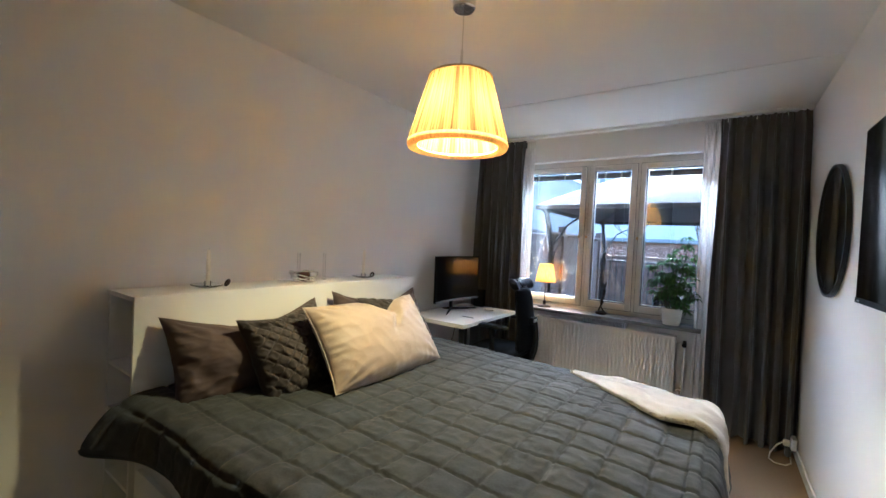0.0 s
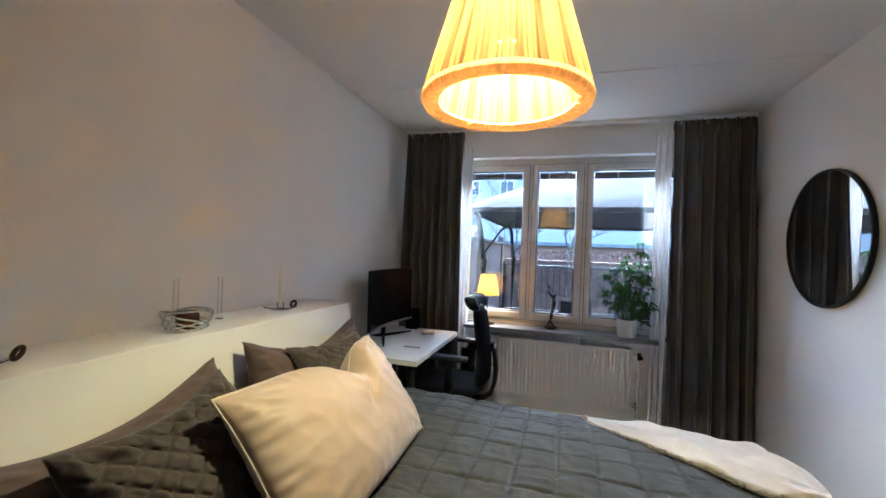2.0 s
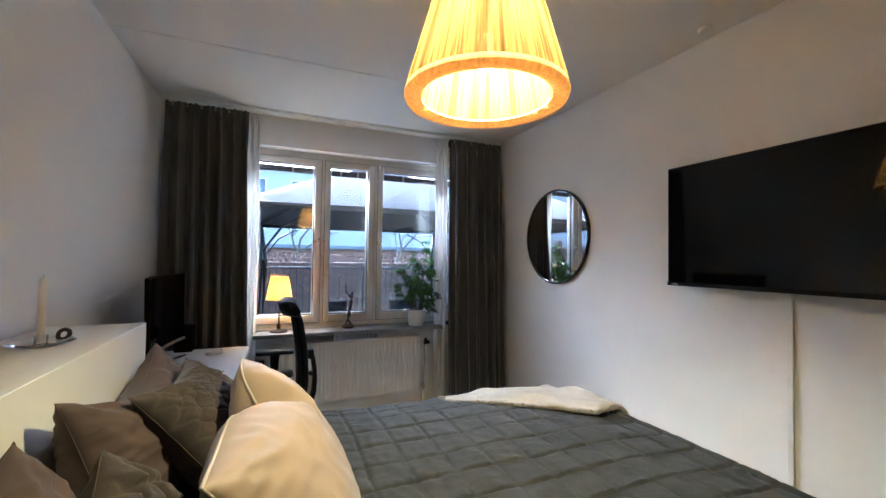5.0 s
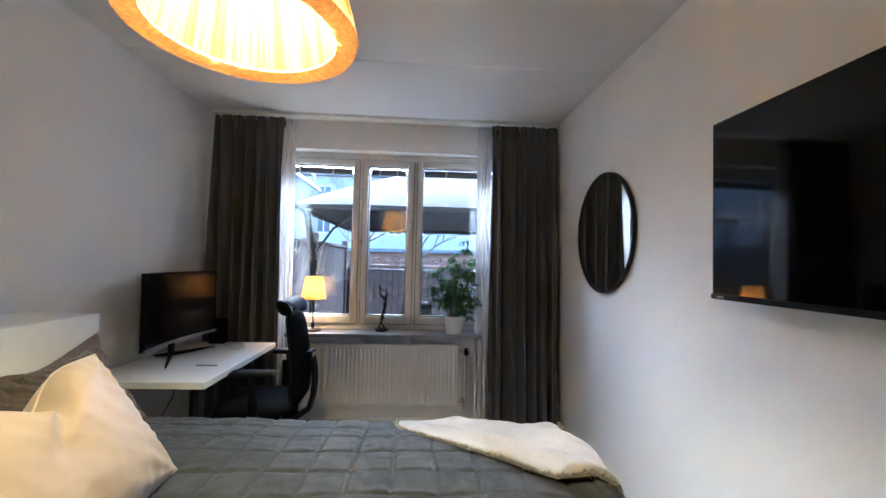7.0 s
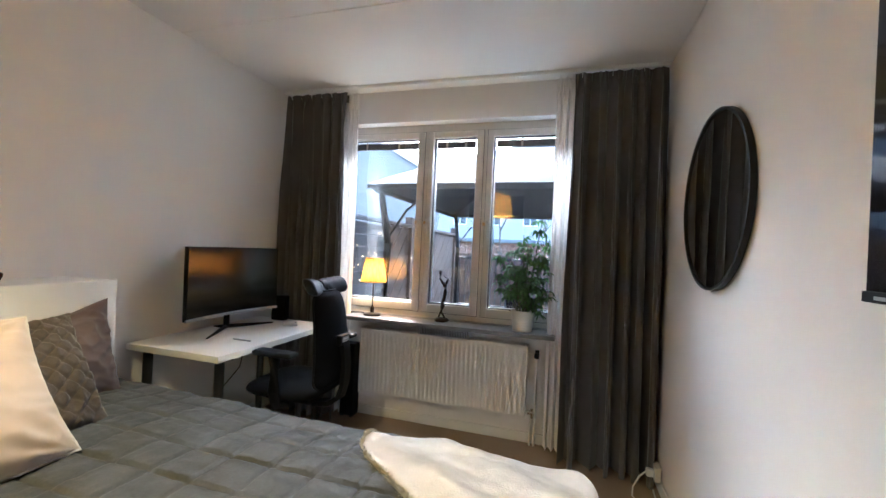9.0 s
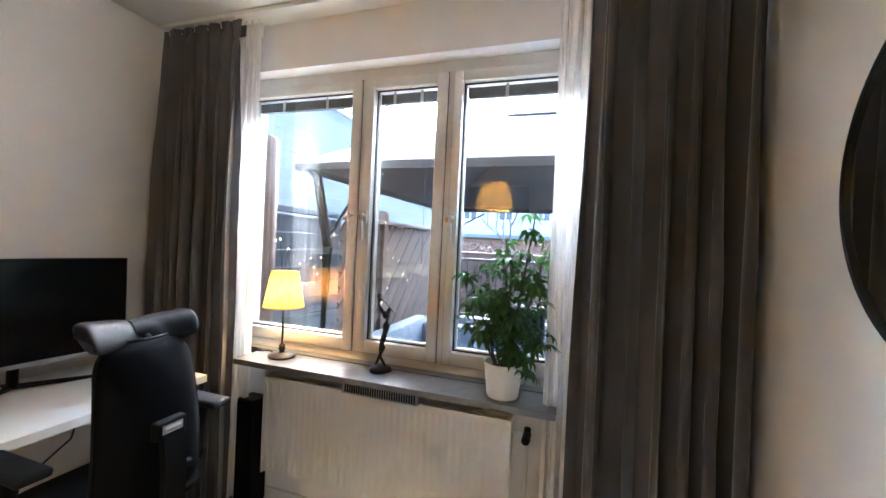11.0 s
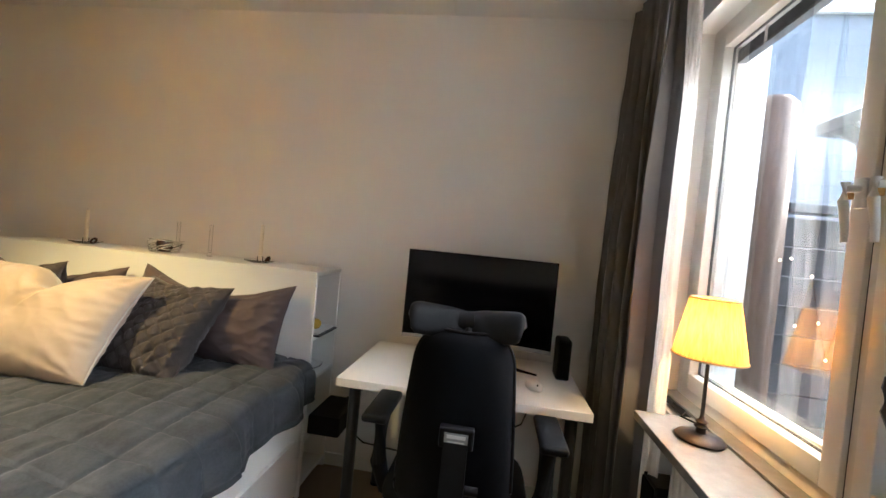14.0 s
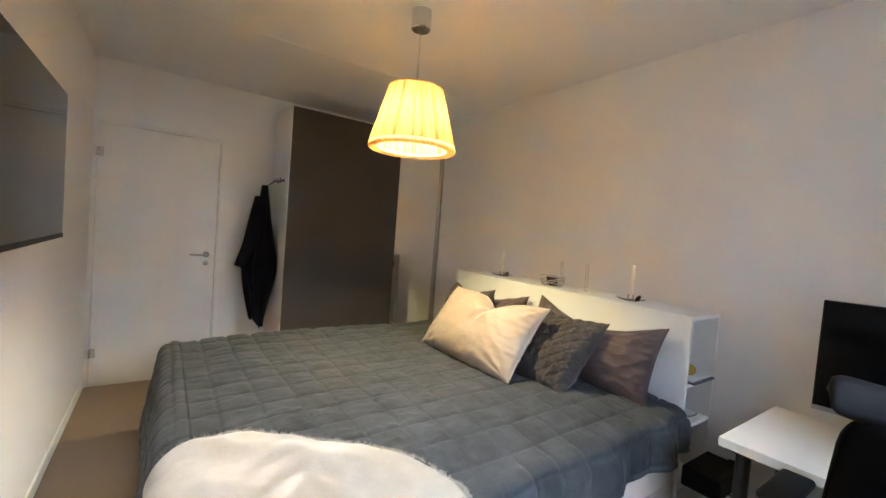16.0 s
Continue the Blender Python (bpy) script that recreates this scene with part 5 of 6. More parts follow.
# ---- east wall: mirror, television, socket and cable ----
mir = thing("wall_mirror", (X1, 3.09, 1.565), "round wall mirror with a thin black frame", "mirror")
MYC, MZC, MR = 3.115, 1.568, 0.367
bm = bmesh.new()
lathe(bm, [(MR - 0.012, 0.003), (MR - 0.012, 0.024), (MR, 0.024), (MR, 0.003)], (0, 0, 0), 72, close=True)
M_EAST = Matrix.Translation((X1, MYC, MZC)) @ Matrix.Rotation(radians(-90), 4, "Y")
bm.transform(M_EAST)
part("frame", bm, BLACK_STEEL, mir, "thin black metal frame", 40)
bm = bmesh.new()
lathe(bm, [(0.001, 0.017), (MR - 0.0122, 0.017), (MR - 0.0122, 0.004), (0.001, 0.004)], (0, 0, 0), 72)
bm.transform(M_EAST)
part("mirror_glass", bm, MIRROR, mir, "silvered mirror glass", 30)

tv = thing("television", (0.33, 1.54, 1.255), "black flat television mounted on the wall", "television")
TY0, TY1, TZ0, TZ1 = 1.012, 2.077, 1.262, 1.878
part("casing", boxes((0.285, 0.335, TY0, TY1, TZ0, TZ1), bevel=0.004), BLACK_PLASTIC, tv, "", 40)
part("screen", boxes((0.2815, 0.2848, TY0 + 0.009, TY1 - 0.009, TZ0 + 0.02, TZ1 - 0.009)), SCREEN, tv, "black glossy screen")
part("bezel", boxes((0.280, 0.2846, TY0 + 0.001, TY1 - 0.001, TZ0 + 0.001, TZ0 + 0.019), bevel=0.001), BLACK_PLASTIC, tv)
part("logo_bar", boxes((0.2792, 0.2799, TY1 - 0.06, TY1 - 0.03, TZ0 + 0.006, TZ0 + 0.012)), GREY_LABEL, tv, "small grey mark")
part("wall_mount", boxes((0.335, X1 - 0.001, 1.40, 1.70, 1.45, 1.70), bevel=0.004), BLACK_STEEL, tv)
trunk = thing("cable_trunking", (X1, 1.55, 0.07), "white cable trunking from the television to the floor", "cable trunking")
part("cover", boxes((X1 - 0.011, X1 - 0.0005, 1.568, 1.593, 0.071, 1.50), bevel=0.003), WHITE_PAINT, trunk)
sock = thing("wall_socket", (X1, 3.78, 0.05), "white plastic socket box low on the wall", "socket")
part("box", boxes((X1 - 0.045, X1 - 0.0125, 3.72, 3.82, 0.075, 0.155), bevel=0.006), WHITE_FOIL, sock)
part("plug", boxes((X1 - 0.085, X1 - 0.0452, 3.74, 3.78, 0.09, 0.13), bevel=0.008), WHITE_FOIL, sock)
loop = thing("white_cable", (0.3, 3.72, 0.0), "white cable looped on the floor by the socket", "cable")
bm = bmesh.new()
tube(bm, [(X1 - 0.085, 3.76, 0.11), (0.27, 3.745, 0.085), (0.235, 3.72, 0.03), (0.225, 3.67, 0.006), (0.25, 3.62, 0.005), (0.31, 3.62, 0.005), (0.345, 3.68, 0.005), (0.352, 3.80, 0.005), (0.35, 3.88, 0.005)], 0.0045, 8)
part("wire", bm, CABLE, loop, "", 60)
det = thing("ceiling_socket", (0.30, 1.87, TOP), "small white ceiling socket with a thin wire", "ceiling socket")
bm = bmesh.new()
lathe(bm, [(0.03, 0.0), (0.03, -0.014), (0.024, -0.02), (0.004, -0.021)], (0.28, 1.87, TOP - 0.0005), 24)
part("cover", bm, WHITE_PAINT, det, "", 40)

# ---- pendant ----
pend = thing("pendant_lamp", (*PENDANT, TOP), "lit pendant lamp with a crinkled cream fabric shade", "pendant lamp")
ZB, ZT, RB, RT = 1.818, 2.135, 0.221, 0.139
bm = bmesh.new()
shade("s", bm, PENDANT, RB, RT, ZB + 0.028, ZT, 95, 0.008, 570, 14, irregular=0.45, seed=3)
psh = part("shade", bm, SHADE, pend, "crinkled cream fabric shade, lit", 80)
bm = bmesh.new()
lathe(bm, [(RB, ZB + 0.028), (RB + 0.004, ZB + 0.014), (RB - 0.002, ZB), (RB - 0.024, ZB + 0.001), (RB - 0.042, ZB + 0.010), (RB - 0.040, ZB + 0.016), (RB - 0.012, ZB + 0.024)], (*PENDANT, 0), 160, wobble=lambda a, h: 1 + 0.004 * math.sin(90 * a) + 0.003 * math.sin(47 * a))
part("lower_band", bm, SHADE_TRIM, psh, "gathered fabric band", 80)
bm = bmesh.new()
tube(bm, [(PENDANT[0] + (RT + 0.001) * math.cos(k * math.pi / 36), PENDANT[1] + (RT + 0.001) * math.sin(k * math.pi / 36), ZT - 0.002) for k in range(73)], 0.004, 6, caps=False)
part("top_ring", bm, SHADE_TRIM, psh, "", 60)
# unseen cloth disc, added to dim the lamp's bright spot on the ceiling
bm = bmesh.new()
lathe(bm, [(0.022, ZT - 0.012), (0.07, ZT - 0.009), (RT, ZT - 0.003)], (*PENDANT, 0), 96, wobble=lambda a, h: 1 + 0.012 * math.sin(40 * a))
part("added_top_diffuser", bm, SHADE_TRIM, psh, "unseen fabric disc added to soften light on the ceiling", 80)
bm = bmesh.new()
for k in range(3):
    a = k * 2.094 + 0.4
    tube(bm, [(PENDANT[0], PENDANT[1], ZT - 0.03), (PENDANT[0] + RT * math.cos(a), PENDANT[1] + RT * math.sin(a), ZT - 0.004)], 0.0018, 6)
part("spider", bm, CHROME, pend, "", 60)
bm = bmesh.new()
tube(bm, [(*PENDANT, 2.07), (*PENDANT, ZT + 0.12)], 0.006, 10)
tube(bm, [(*PENDANT, ZT + 0.12), (*PENDANT, 2.46)], 0.0025, 8)
part("rod", bm, CHROME, pend, "thin metal rod and cord", 50)
bm = bmesh.new()
lathe(bm, [(0.004, -0.098), (0.044, -0.098), (0.050, -0.092), (0.050, -0.001), (0.004, -0.001)], (*PENDANT, TOP), 32)
part("ceiling_cup", bm, CHROME, pend, "brushed metal ceiling cup", 40)
bm = bmesh.new()
tube(bm, [(*PENDANT, 1.992), (*PENDANT, 2.0), (*PENDANT, 2.075)], 0.03, 18, radii=[0.026, 0.033, 0.024])
part("lamp_socket", bm, FRAME_PAINT, pend, "", 50)
bm = bmesh.new()
lathe(bm, [(0.004, 0.0), (0.022, 0.006), (0.032, 0.030), (0.026, 0.058), (0.013, 0.082), (0.013, 0.09)], (*PENDANT, 1.907), 20)
pb = part("bulb", bm, BULB, pend, "lit bulb", 60)
pb.visible_shadow = False

# ---- south end: wardrobe with a dark sliding door and a mirror door, hooks and coat ----
ward = thing("wardrobe", (-1.66, -0.36, 0), "white wardrobe with a dark sliding door and a mirror door", "wardrobe")
WFX0, WFX1, WFY, WTOP = X0 + 0.004, -0.895, -0.06, 2.345
part("side_panel", boxes((WFX1 - 0.02, WFX1, Y0 + 0.003, WFY, 0, WTOP), bevel=0.0015), WHITE_FOIL, ward)
part("side_panel", boxes((WFX0, WFX0 + 0.02, Y0 + 0.003, WFY - 0.05, 0, WTOP), bevel=0.0015), WHITE_FOIL, ward)
part("top", boxes((WFX0 + 0.0205, WFX1 - 0.0205, Y0 + 0.003, WFY - 0.03, WTOP - 0.02, WTOP), bevel=0.0015), WHITE_FOIL, ward)
part("back", boxes((WFX0 + 0.0205, WFX1 - 0.0205, Y0 + 0.003, Y0 + 0.012, 0.0, WTOP - 0.021)), WHITE_FOIL, ward)
part("plinth", boxes((WFX0 + 0.0205, WFX1 - 0.0205, WFY - 0.10, WFY - 0.055, 0.0, 0.03)), WHITE_FOIL, ward)
part("rail", boxes((WFX0 + 0.0205, WFX1 - 0.0205, WFY - 0.055, WFY - 0.004, WTOP - 0.075, WTOP - 0.021)), SILVER, ward)
part("dark_door", boxes((-1.90, WFX1 - 0.006, WFY - 0.0035, WFY + 0.022, 0.012, WTOP - 0.006), bevel=0.002), DARK_DOOR, ward, "dark brown sliding door")
dgrip = part("door_grip", boxes((-1.906, -1.9005, WFY + 0.001, WFY + 0.030, 1.05, 1.10), bevel=0.001), BLACK_PLASTIC, ward, "small dark door grip")
md = part("mirror_door", boxes((WFX0 + 0.022, -1.70, WFY - 0.048, WFY - 0.030, 0.012, WTOP - 0.08)), MIRROR, ward, "tall mirror door")
part("door_profile", boxes((WFX0 + 0.001, WFX0 + 0.0215, WFY - 0.05, WFY - 0.004, 0.0, WTOP)), SILVER, md, "metal door profile")

for y in (-0.20, -0.30, -0.40):
    h = thing("coat_hook", (WFX1, y, 1.745), "small black coat hook on the wardrobe side", "hook", "coat hooks on the wardrobe")
    bm = bmesh.new()
    tube(bm, [(WFX1 - 0.002, y, 1.745), (WFX1 + 0.025, y, 1.745), (WFX1 + 0.034, y, 1.757), (WFX1 + 0.034, y, 1.768)], 0.0055, 8)
    part("peg", bm, BLACK_STEEL, h, "", 60)
    bm = bmesh.new()
    tube(bm, [(WFX1 - 0.002, y, 1.745), (WFX1 + 0.005, y, 1.745)], 0.014, 14)
    part("plate", bm, BLACK_STEEL, h, "", 60)

coat = thing("coat", (-0.80, -0.40, 1.72), "dark navy coat hanging from a hook", "coat")


def coat_body(u, v):
    a = 2 * math.pi * u
    z = 1.70 - 1.18 * v
    wide = 0.025 + 0.100 * min(1, v / 0.60) ** 1.1 - 0.075 * max(0, v - 0.60) / 0.40
    deep = 0.028 + 0.075 * min(1, v / 0.5) - 0.02 * max(0, v - 0.6)
    f = 1 + 0.16 * math.sin(5 * a + 3 * v) + 0.10 * math.sin(9 * a - 4 * v) + 0.05 * n3(3 * math.cos(a), 3 * math.sin(a), v * 6)
    f = 1 + (f - 1) * min(1, v * 3)
    hem = 0.06 * math.sin(2 * a + 1) * max(0, v - 0.9) * 10
    return (-0.785 + wide * f * math.cos(a) + 0.01 * v, -0.40 + deep * 1.5 * f * math.sin(a), z + hem * 0.5)


bm = bmesh.new()
sheet(bm, 56, 40, coat_body)
bmesh.ops.remove_doubles(bm, verts=bm.verts, dist=0.001)
part("body", bm, COAT_CLOTH, coat, "", 80)


def sleeve(u, v):
    a = 2 * math.pi * u
    r = 0.045 + 0.018 * v + 0.006 * math.sin(4 * a + 8 * v)
    return (-0.745 + 0.105 * v ** 1.2 + r * 0.9 * math.cos(a), -0.36 - 0.02 * v + r * math.sin(a), 1.60 - 0.62 * v + 0.02 * math.cos(a) * v)


bm = bmesh.new()
sheet(bm, 24, 20, sleeve)
part("sleeve", bm, COAT_CLOTH, coat, "", 80)
bm = bmesh.new()
tube(bm, [(-0.80, -0.40, 1.695), (-0.84, -0.40, 1.73), (WFX1 + 0.03, -0.40, 1.755), (-0.845, -0.395, 1.73), (-0.79, -0.395, 1.69)], 0.003, 6)
part("hanging_loop", bm, COAT_CLOTH, coat, "", 60)
bm = bmesh.new()
tube(bm, [(-0.80, -0.38, 0.56), (-0.798, -0.382, 0.50), (-0.80, -0.384, 0.45)], 0.008, 6)
part("belt_end", bm, COAT_CLOTH, coat, "", 60)

# ---- outside: garden, fence, pavilion, seats, railing, houses, trees ----
GZ = -0.30
structure("ground", boxes((-400, 400, OUT, 500, GZ - 0.3, GZ - 0.012)), GRASS, "flat brown green winter lawn")
patio = tagged(thing("pavement", (0, 6.4, GZ), "grey concrete slab patio", "patio"), kind="structure")
me = None
for i in range(9):
    for j in range(8):
        x, y = -2.1 + i * 0.52, OUT + 0.01 + j * 0.52
        if me is None:
            p = part("slab", boxes((x, x + 0.512, y, y + 0.512, GZ - 0.05, GZ), bevel=0.004), PAVING, patio)
            me, first = p.data, (x, y)
        else:
            p = new("slab", me)
            p.parent = patio
            p.location = (x - first[0], y - first[1], 0.003 * n3(i * 3.1, j * 2.7))

# side fence with diagonal boards
FX, FTOP = -2.16, 1.62
fence = thing("garden_fence", (FX, 6.4, GZ), "dark stained garden fence with diagonal boards", "fence")
for k, y in enumerate((6.22, 8.45)):
    part("post", boxes((FX - 0.05, FX + 0.05, y - 0.05, y + 0.05, GZ, FTOP + 0.10), bevel=0.004), FENCE_WOOD, fence)
bm = bmesh.new()
tube(bm, [(FX, 4.50, GZ), (FX, 4.50, 2.03), (FX, 4.50, 2.06)], 0.085, 20, radii=[0.085, 0.085, 0.06])
part("round_post", bm, FENCE_WOOD, fence, "round brown wooden post", 50)
for y0, y1, mat in ((4.58, 5.40, FENCE_DARK), (5.40, 6.17, FENCE_WOOD), (6.27, 8.40, FENCE_WOOD)):
    part("rail", boxes((FX - 0.045, FX + 0.045, y0, y1, FTOP - 0.04, FTOP), bevel=0.003), mat, fence)
    part("rail", boxes((FX - 0.03, FX + 0.03, y0, y1, GZ + 0.05, GZ + 0.10), bevel=0.003), mat, fence)
w, s2 = 0.098, math.sqrt(0.5)
for k in range(70):
    # boards at 45 degrees, clipped to the two panels
    near_panel = k >= 42
    c = (5.42 if near_panel else 6.30) - 1.9 + (k - 42 if near_panel else k) * 0.098 / s2
    y0, y1, z0, z1 = (5.405 if near_panel else 6.27), (6.17 if near_panel else 8.40), GZ + 0.10, FTOP - 0.04
    d0 = max(0.0, y0 - c)
    d1 = min(z1 - z0, y1 - c)
    if d1 - d0 < 0.12:
        continue
    ya, za, yb, zb = c + d0, z0 + d0, c + d1, z0 + d1
    L = math.hypot(yb - ya, zb - za)
    bm = bmesh.new()
    box(bm, -0.011, 0.011, 0, L, -w / 2, w / 2, bevel=0.003, segments=1)
    bm.transform(Matrix.Translation((FX + (0.004 if k % 2 else 0.0), ya, za)) @ Matrix.Rotation(radians(45), 4, "X"))
    bmesh.ops.bisect_plane(bm, geom=bm.verts[:] + bm.edges[:] + bm.faces[:], plane_co=(0, 0, z1), plane_no=(0, 0, 1), clear_outer=True)
    bmesh.ops.bisect_plane(bm, geom=bm.verts[:] + bm.edges[:] + bm.faces[:], plane_co=(0, y0, 0), plane_no=(0, -1, 0), clear_outer=True)
    bmesh.ops.bisect_plane(bm, geom=bm.verts[:] + bm.edges[:] + bm.faces[:], plane_co=(0, y1, 0), plane_no=(0, 1, 0), clear_outer=True)
    if len(bm.faces) > 3:
        part("board", bm, FENCE_WOOD, fence)
    else:
        bm.free()
me = None
for k in range(14):
    z = GZ + 0.10 + k * 0.126
    if z + 0.12 > FTOP - 0.04:
        break
    if me is None:
        p = part("plank", boxes((FX - 0.012, FX + 0.012, 4.58, 5.40, z, z + 0.122), bevel=0.003), FENCE_DARK, fence)
        me, zf = p.data, z
    else:
        p = new("plank", me)
        p.parent = fence
        p.location = (0.002 * (k % 2), 0, z - zf)

lights = thing("fairy_lights", (FX, 6.2, 1.5), "string of small warm fairy lights on the fence", "fairy lights")
rng = random.Random(9)
pts = []
for k in range(46):
    t = k / 45
    y = 4.5 + 1.9 * t if k < 18 else 6.22 + 0.10 * math.sin(k) if k < 32 else 6.22 + 0.9 * (k - 32) / 13
    z = 1.55 - 0.32 * abs(math.sin(t * 9)) - rng.uniform(0, 0.3) if k < 18 else 1.60 - 0.07 * (k - 18) if k < 32 else 1.3 - 0.35 * abs(math.sin(k * 1.3))
    if k % 2 == 0 or k < 18:
        pts.append((FX + 0.075, y, z))
bm = bmesh.new()
tube(bm, pts, 0.0015, 4)
part("wire", bm, BLACK_PLASTIC, lights)
me = None
for p0 in pts:
    if me is None:
        bm = bmesh.new()
        lathe(bm, [(0.001, -0.005), (0.004, -0.003), (0.0045, 0.002), (0.001, 0.006)], p0, 8)
        o = part("light", bm, FAIRY, lights, "small warm light", 60)
        me, l0 = o.data, Vector(p0)
    else:
        o = new("light", me)
        o.parent = lights
        o.location = Vector(p0) - l0

# pavilion
PX0, PX1, PY0, PY1, EAVE = -1.92, 1.12, 4.50, 7.42, 1.875
AX, AY, APEX = (PX0 + PX1) / 2, (PY0 + PY1) / 2, 2.52
pav = thing("garden_pavilion", (AX, AY, GZ), "dark grey fabric garden pavilion with slanted legs", "pavilion")


def roof(x0, x1, y0, y1, z0, top_half, z1, sag):
    bm = bmesh.new()
    cx, cy = (x0 + x1) / 2, (y0 + y1) / 2
    for (ax, ay), (bx, by) in (((x0, y0), (x1, y0)), ((x1, y0), (x1, y1)), ((x1, y1), (x0, y1)), ((x0, y1), (x0, y0))):
        def f(u, v):
            ex, ey = ax + (bx - ax) * u, ay + (by - ay) * u
            tx, ty = cx + (ex - cx) * top_half, cy + (ey - cy) * top_half
            k = v
            arch = sag * math.sin(math.pi * u) * (1 - v)
            return (ex + (tx - ex) * k, ey + (ty - ey) * k, z0 + (z1 - z0) * (k ** 0.9) + arch)
        sheet(bm, 16, 8, f)
    bmesh.ops.remove_doubles(bm, verts=bm.verts, dist=0.002)
    return bm


part("canopy", roof(PX0, PX1, PY0, PY1, EAVE, 0.16, APEX, 0.012), CANVAS, pav, "dark grey canvas roof", 40)
part("top_cap", roof(AX - 0.38, AX + 0.38, AY - 0.38, AY + 0.38, APEX - 0.052, 0.02, APEX + 0.12, 0.0), CANVAS, pav, "raised vent cap", 40)
for (ax, ay), (bx, by) in (((PX0, PY0), (PX1, PY0)), ((PX1, PY0), (PX1, PY1)), ((PX1, PY1), (PX0, PY1)), ((PX0, PY1), (PX0, PY0))):
    bm = bmesh.new()
    sheet(bm, 40, 3, lambda u, v: (ax + (bx - ax) * u, ay + (by - ay) * u, EAVE - 0.04 * v + 0.012 * math.sin(math.pi * u) * (1 - v) ))
    part("valance", bm, CANVAS, pav, "dark grey hanging valance", 60)
for sx, sy in ((0, 0), (1, 0), (1, 1), (0, 1)):
    x, y = (PX0, PX1)[sx], (PY0, PY1)[sy]
    ix, iy = (1 if sx == 0 else -1), (1 if sy == 0 else -1)
    bm = bmesh.new()
    tube(bm, [(x + 0.14 * ix, y + 0.14 * iy, GZ), (x + 0.16 * ix, y + 0.16 * iy, 1.35), (x + 0.10 * ix, y + 0.10 * iy, 1.80), (x + 0.04 * ix, y + 0.04 * iy, EAVE - 0.012)], 0.03, 10, radii=[0.034, 0.034, 0.030, 0.025])
    leg = part("leg", bm, BLACK_STEEL, pav, "dark metal leg", 50)
    bm = bmesh.new()
    tube(bm, [(x + 0.16 * ix, y + 0.16 * iy, 1.40), (x + 0.34 * ix, y + 0.14 * iy, 1.66), (x + 0.60 * ix, y + 0.05 * iy, EAVE - 0.06)], 0.012, 8)
    part("bracket", bm, BLACK_STEEL, leg, "", 50)
    bm = bmesh.new()
    tube(bm, [(x + 0.04 * ix, y + 0.04 * iy, EAVE - 0.02), (AX + (x - AX) * 0.16, AY + (y - AY) * 0.16, APEX - 0.02)], 0.012, 8)
    part("roof_rib", bm, BLACK_STEEL, pav, "", 50)

# lounge sofa and pale cushions by the side fence
sofa = thing("outdoor_sofa", (-1.55, 6.1, GZ), "blue grey outdoor sofa with pale cushions", "sofa")
part("seat_base", boxes((-2.02, -1.22, 5.0, 7.0, GZ + 0.02, 0.02), bevel=0.03), GREY_FABRIC, sofa, "", 40)
part("backrest", boxes((-2.06, -1.88, 5.0, 7.0, 0.02, 0.52), bevel=0.05), GREY_FABRIC, sofa, "", 40)
part("side_arm", boxes((-1.90, -1.22, 6.80, 7.0, 0.02, 0.46), bevel=0.05), GREY_FABRIC, sofa, "", 40)
part("seat_cushion", boxes((-1.87, -1.22, 5.02, 5.90, 0.021, 0.17), bevel=0.035), CUSHION_PALE, sofa, "pale grey seat cushion", 40)
part("seat_cushion", boxes((-1.87, -1.22, 5.91, 6.79, 0.021, 0.17), bevel=0.035), CUSHION_PALE, sofa, "pale grey seat cushion", 40)
tbl = thing("garden_table", (-0.6, 5.9, GZ), "pale grey low garden table", "table")
part("tabletop", boxes((-1.0, 0.15, 5.5, 6.3, 0.10, 0.14), bevel=0.005), CUSHION_PALE, tbl)
for x in (-0.95, 0.10):
    for y in (5.55, 6.25):
        part("leg", boxes((x - 0.025, x + 0.025, y - 0.025, y + 0.025, GZ, 0.0995)), BLACK_STEEL, tbl)


def garden_chair(x, y, turn):
    root = thing("garden_chair", (x, y, GZ), "black metal garden chair", "chair", "chairs on the patio", turn)
    for lx in (-0.24, 0.24):
        bm = bmesh.new()
        tube(bm, [(lx, 0.24, 0.0), (lx, 0.22, 0.44), (lx, -0.22, 0.42), (lx, -0.26, 0.0)], 0.013, 8)
        part("leg_frame", bm, BLACK_STEEL, root, "", 50, local=True)
        bm = bmesh.new()
        tube(bm, [(lx, 0.22, 0.44), (lx, 0.30, 1.0)], 0.013, 8)
        part("back_post", bm, BLACK_STEEL, root, "", 50, local=True)
    part("seat", boxes((-0.24, 0.24, -0.22, 0.22, 0.425, 0.445), bevel=0.006), BLACK_MESH, root, "", local=True)
    bm = boxes((-0.24, 0.24, -0.008, 0.008, 0.0, 0.44), bevel=0.004)
    bm.transform(pose(0, 0.245, 0.53, -8, 0, 0))
    part("backrest", bm, BLACK_MESH, root, "", local=True)
    part("top_rail", boxes((-0.25, 0.25, 0.290, 0.312, 0.985, 1.005), bevel=0.004), BLACK_STEEL, root, "", local=True)


garden_chair(-0.75, 7.0, 0)
garden_chair(0.45, 7.0, 0)

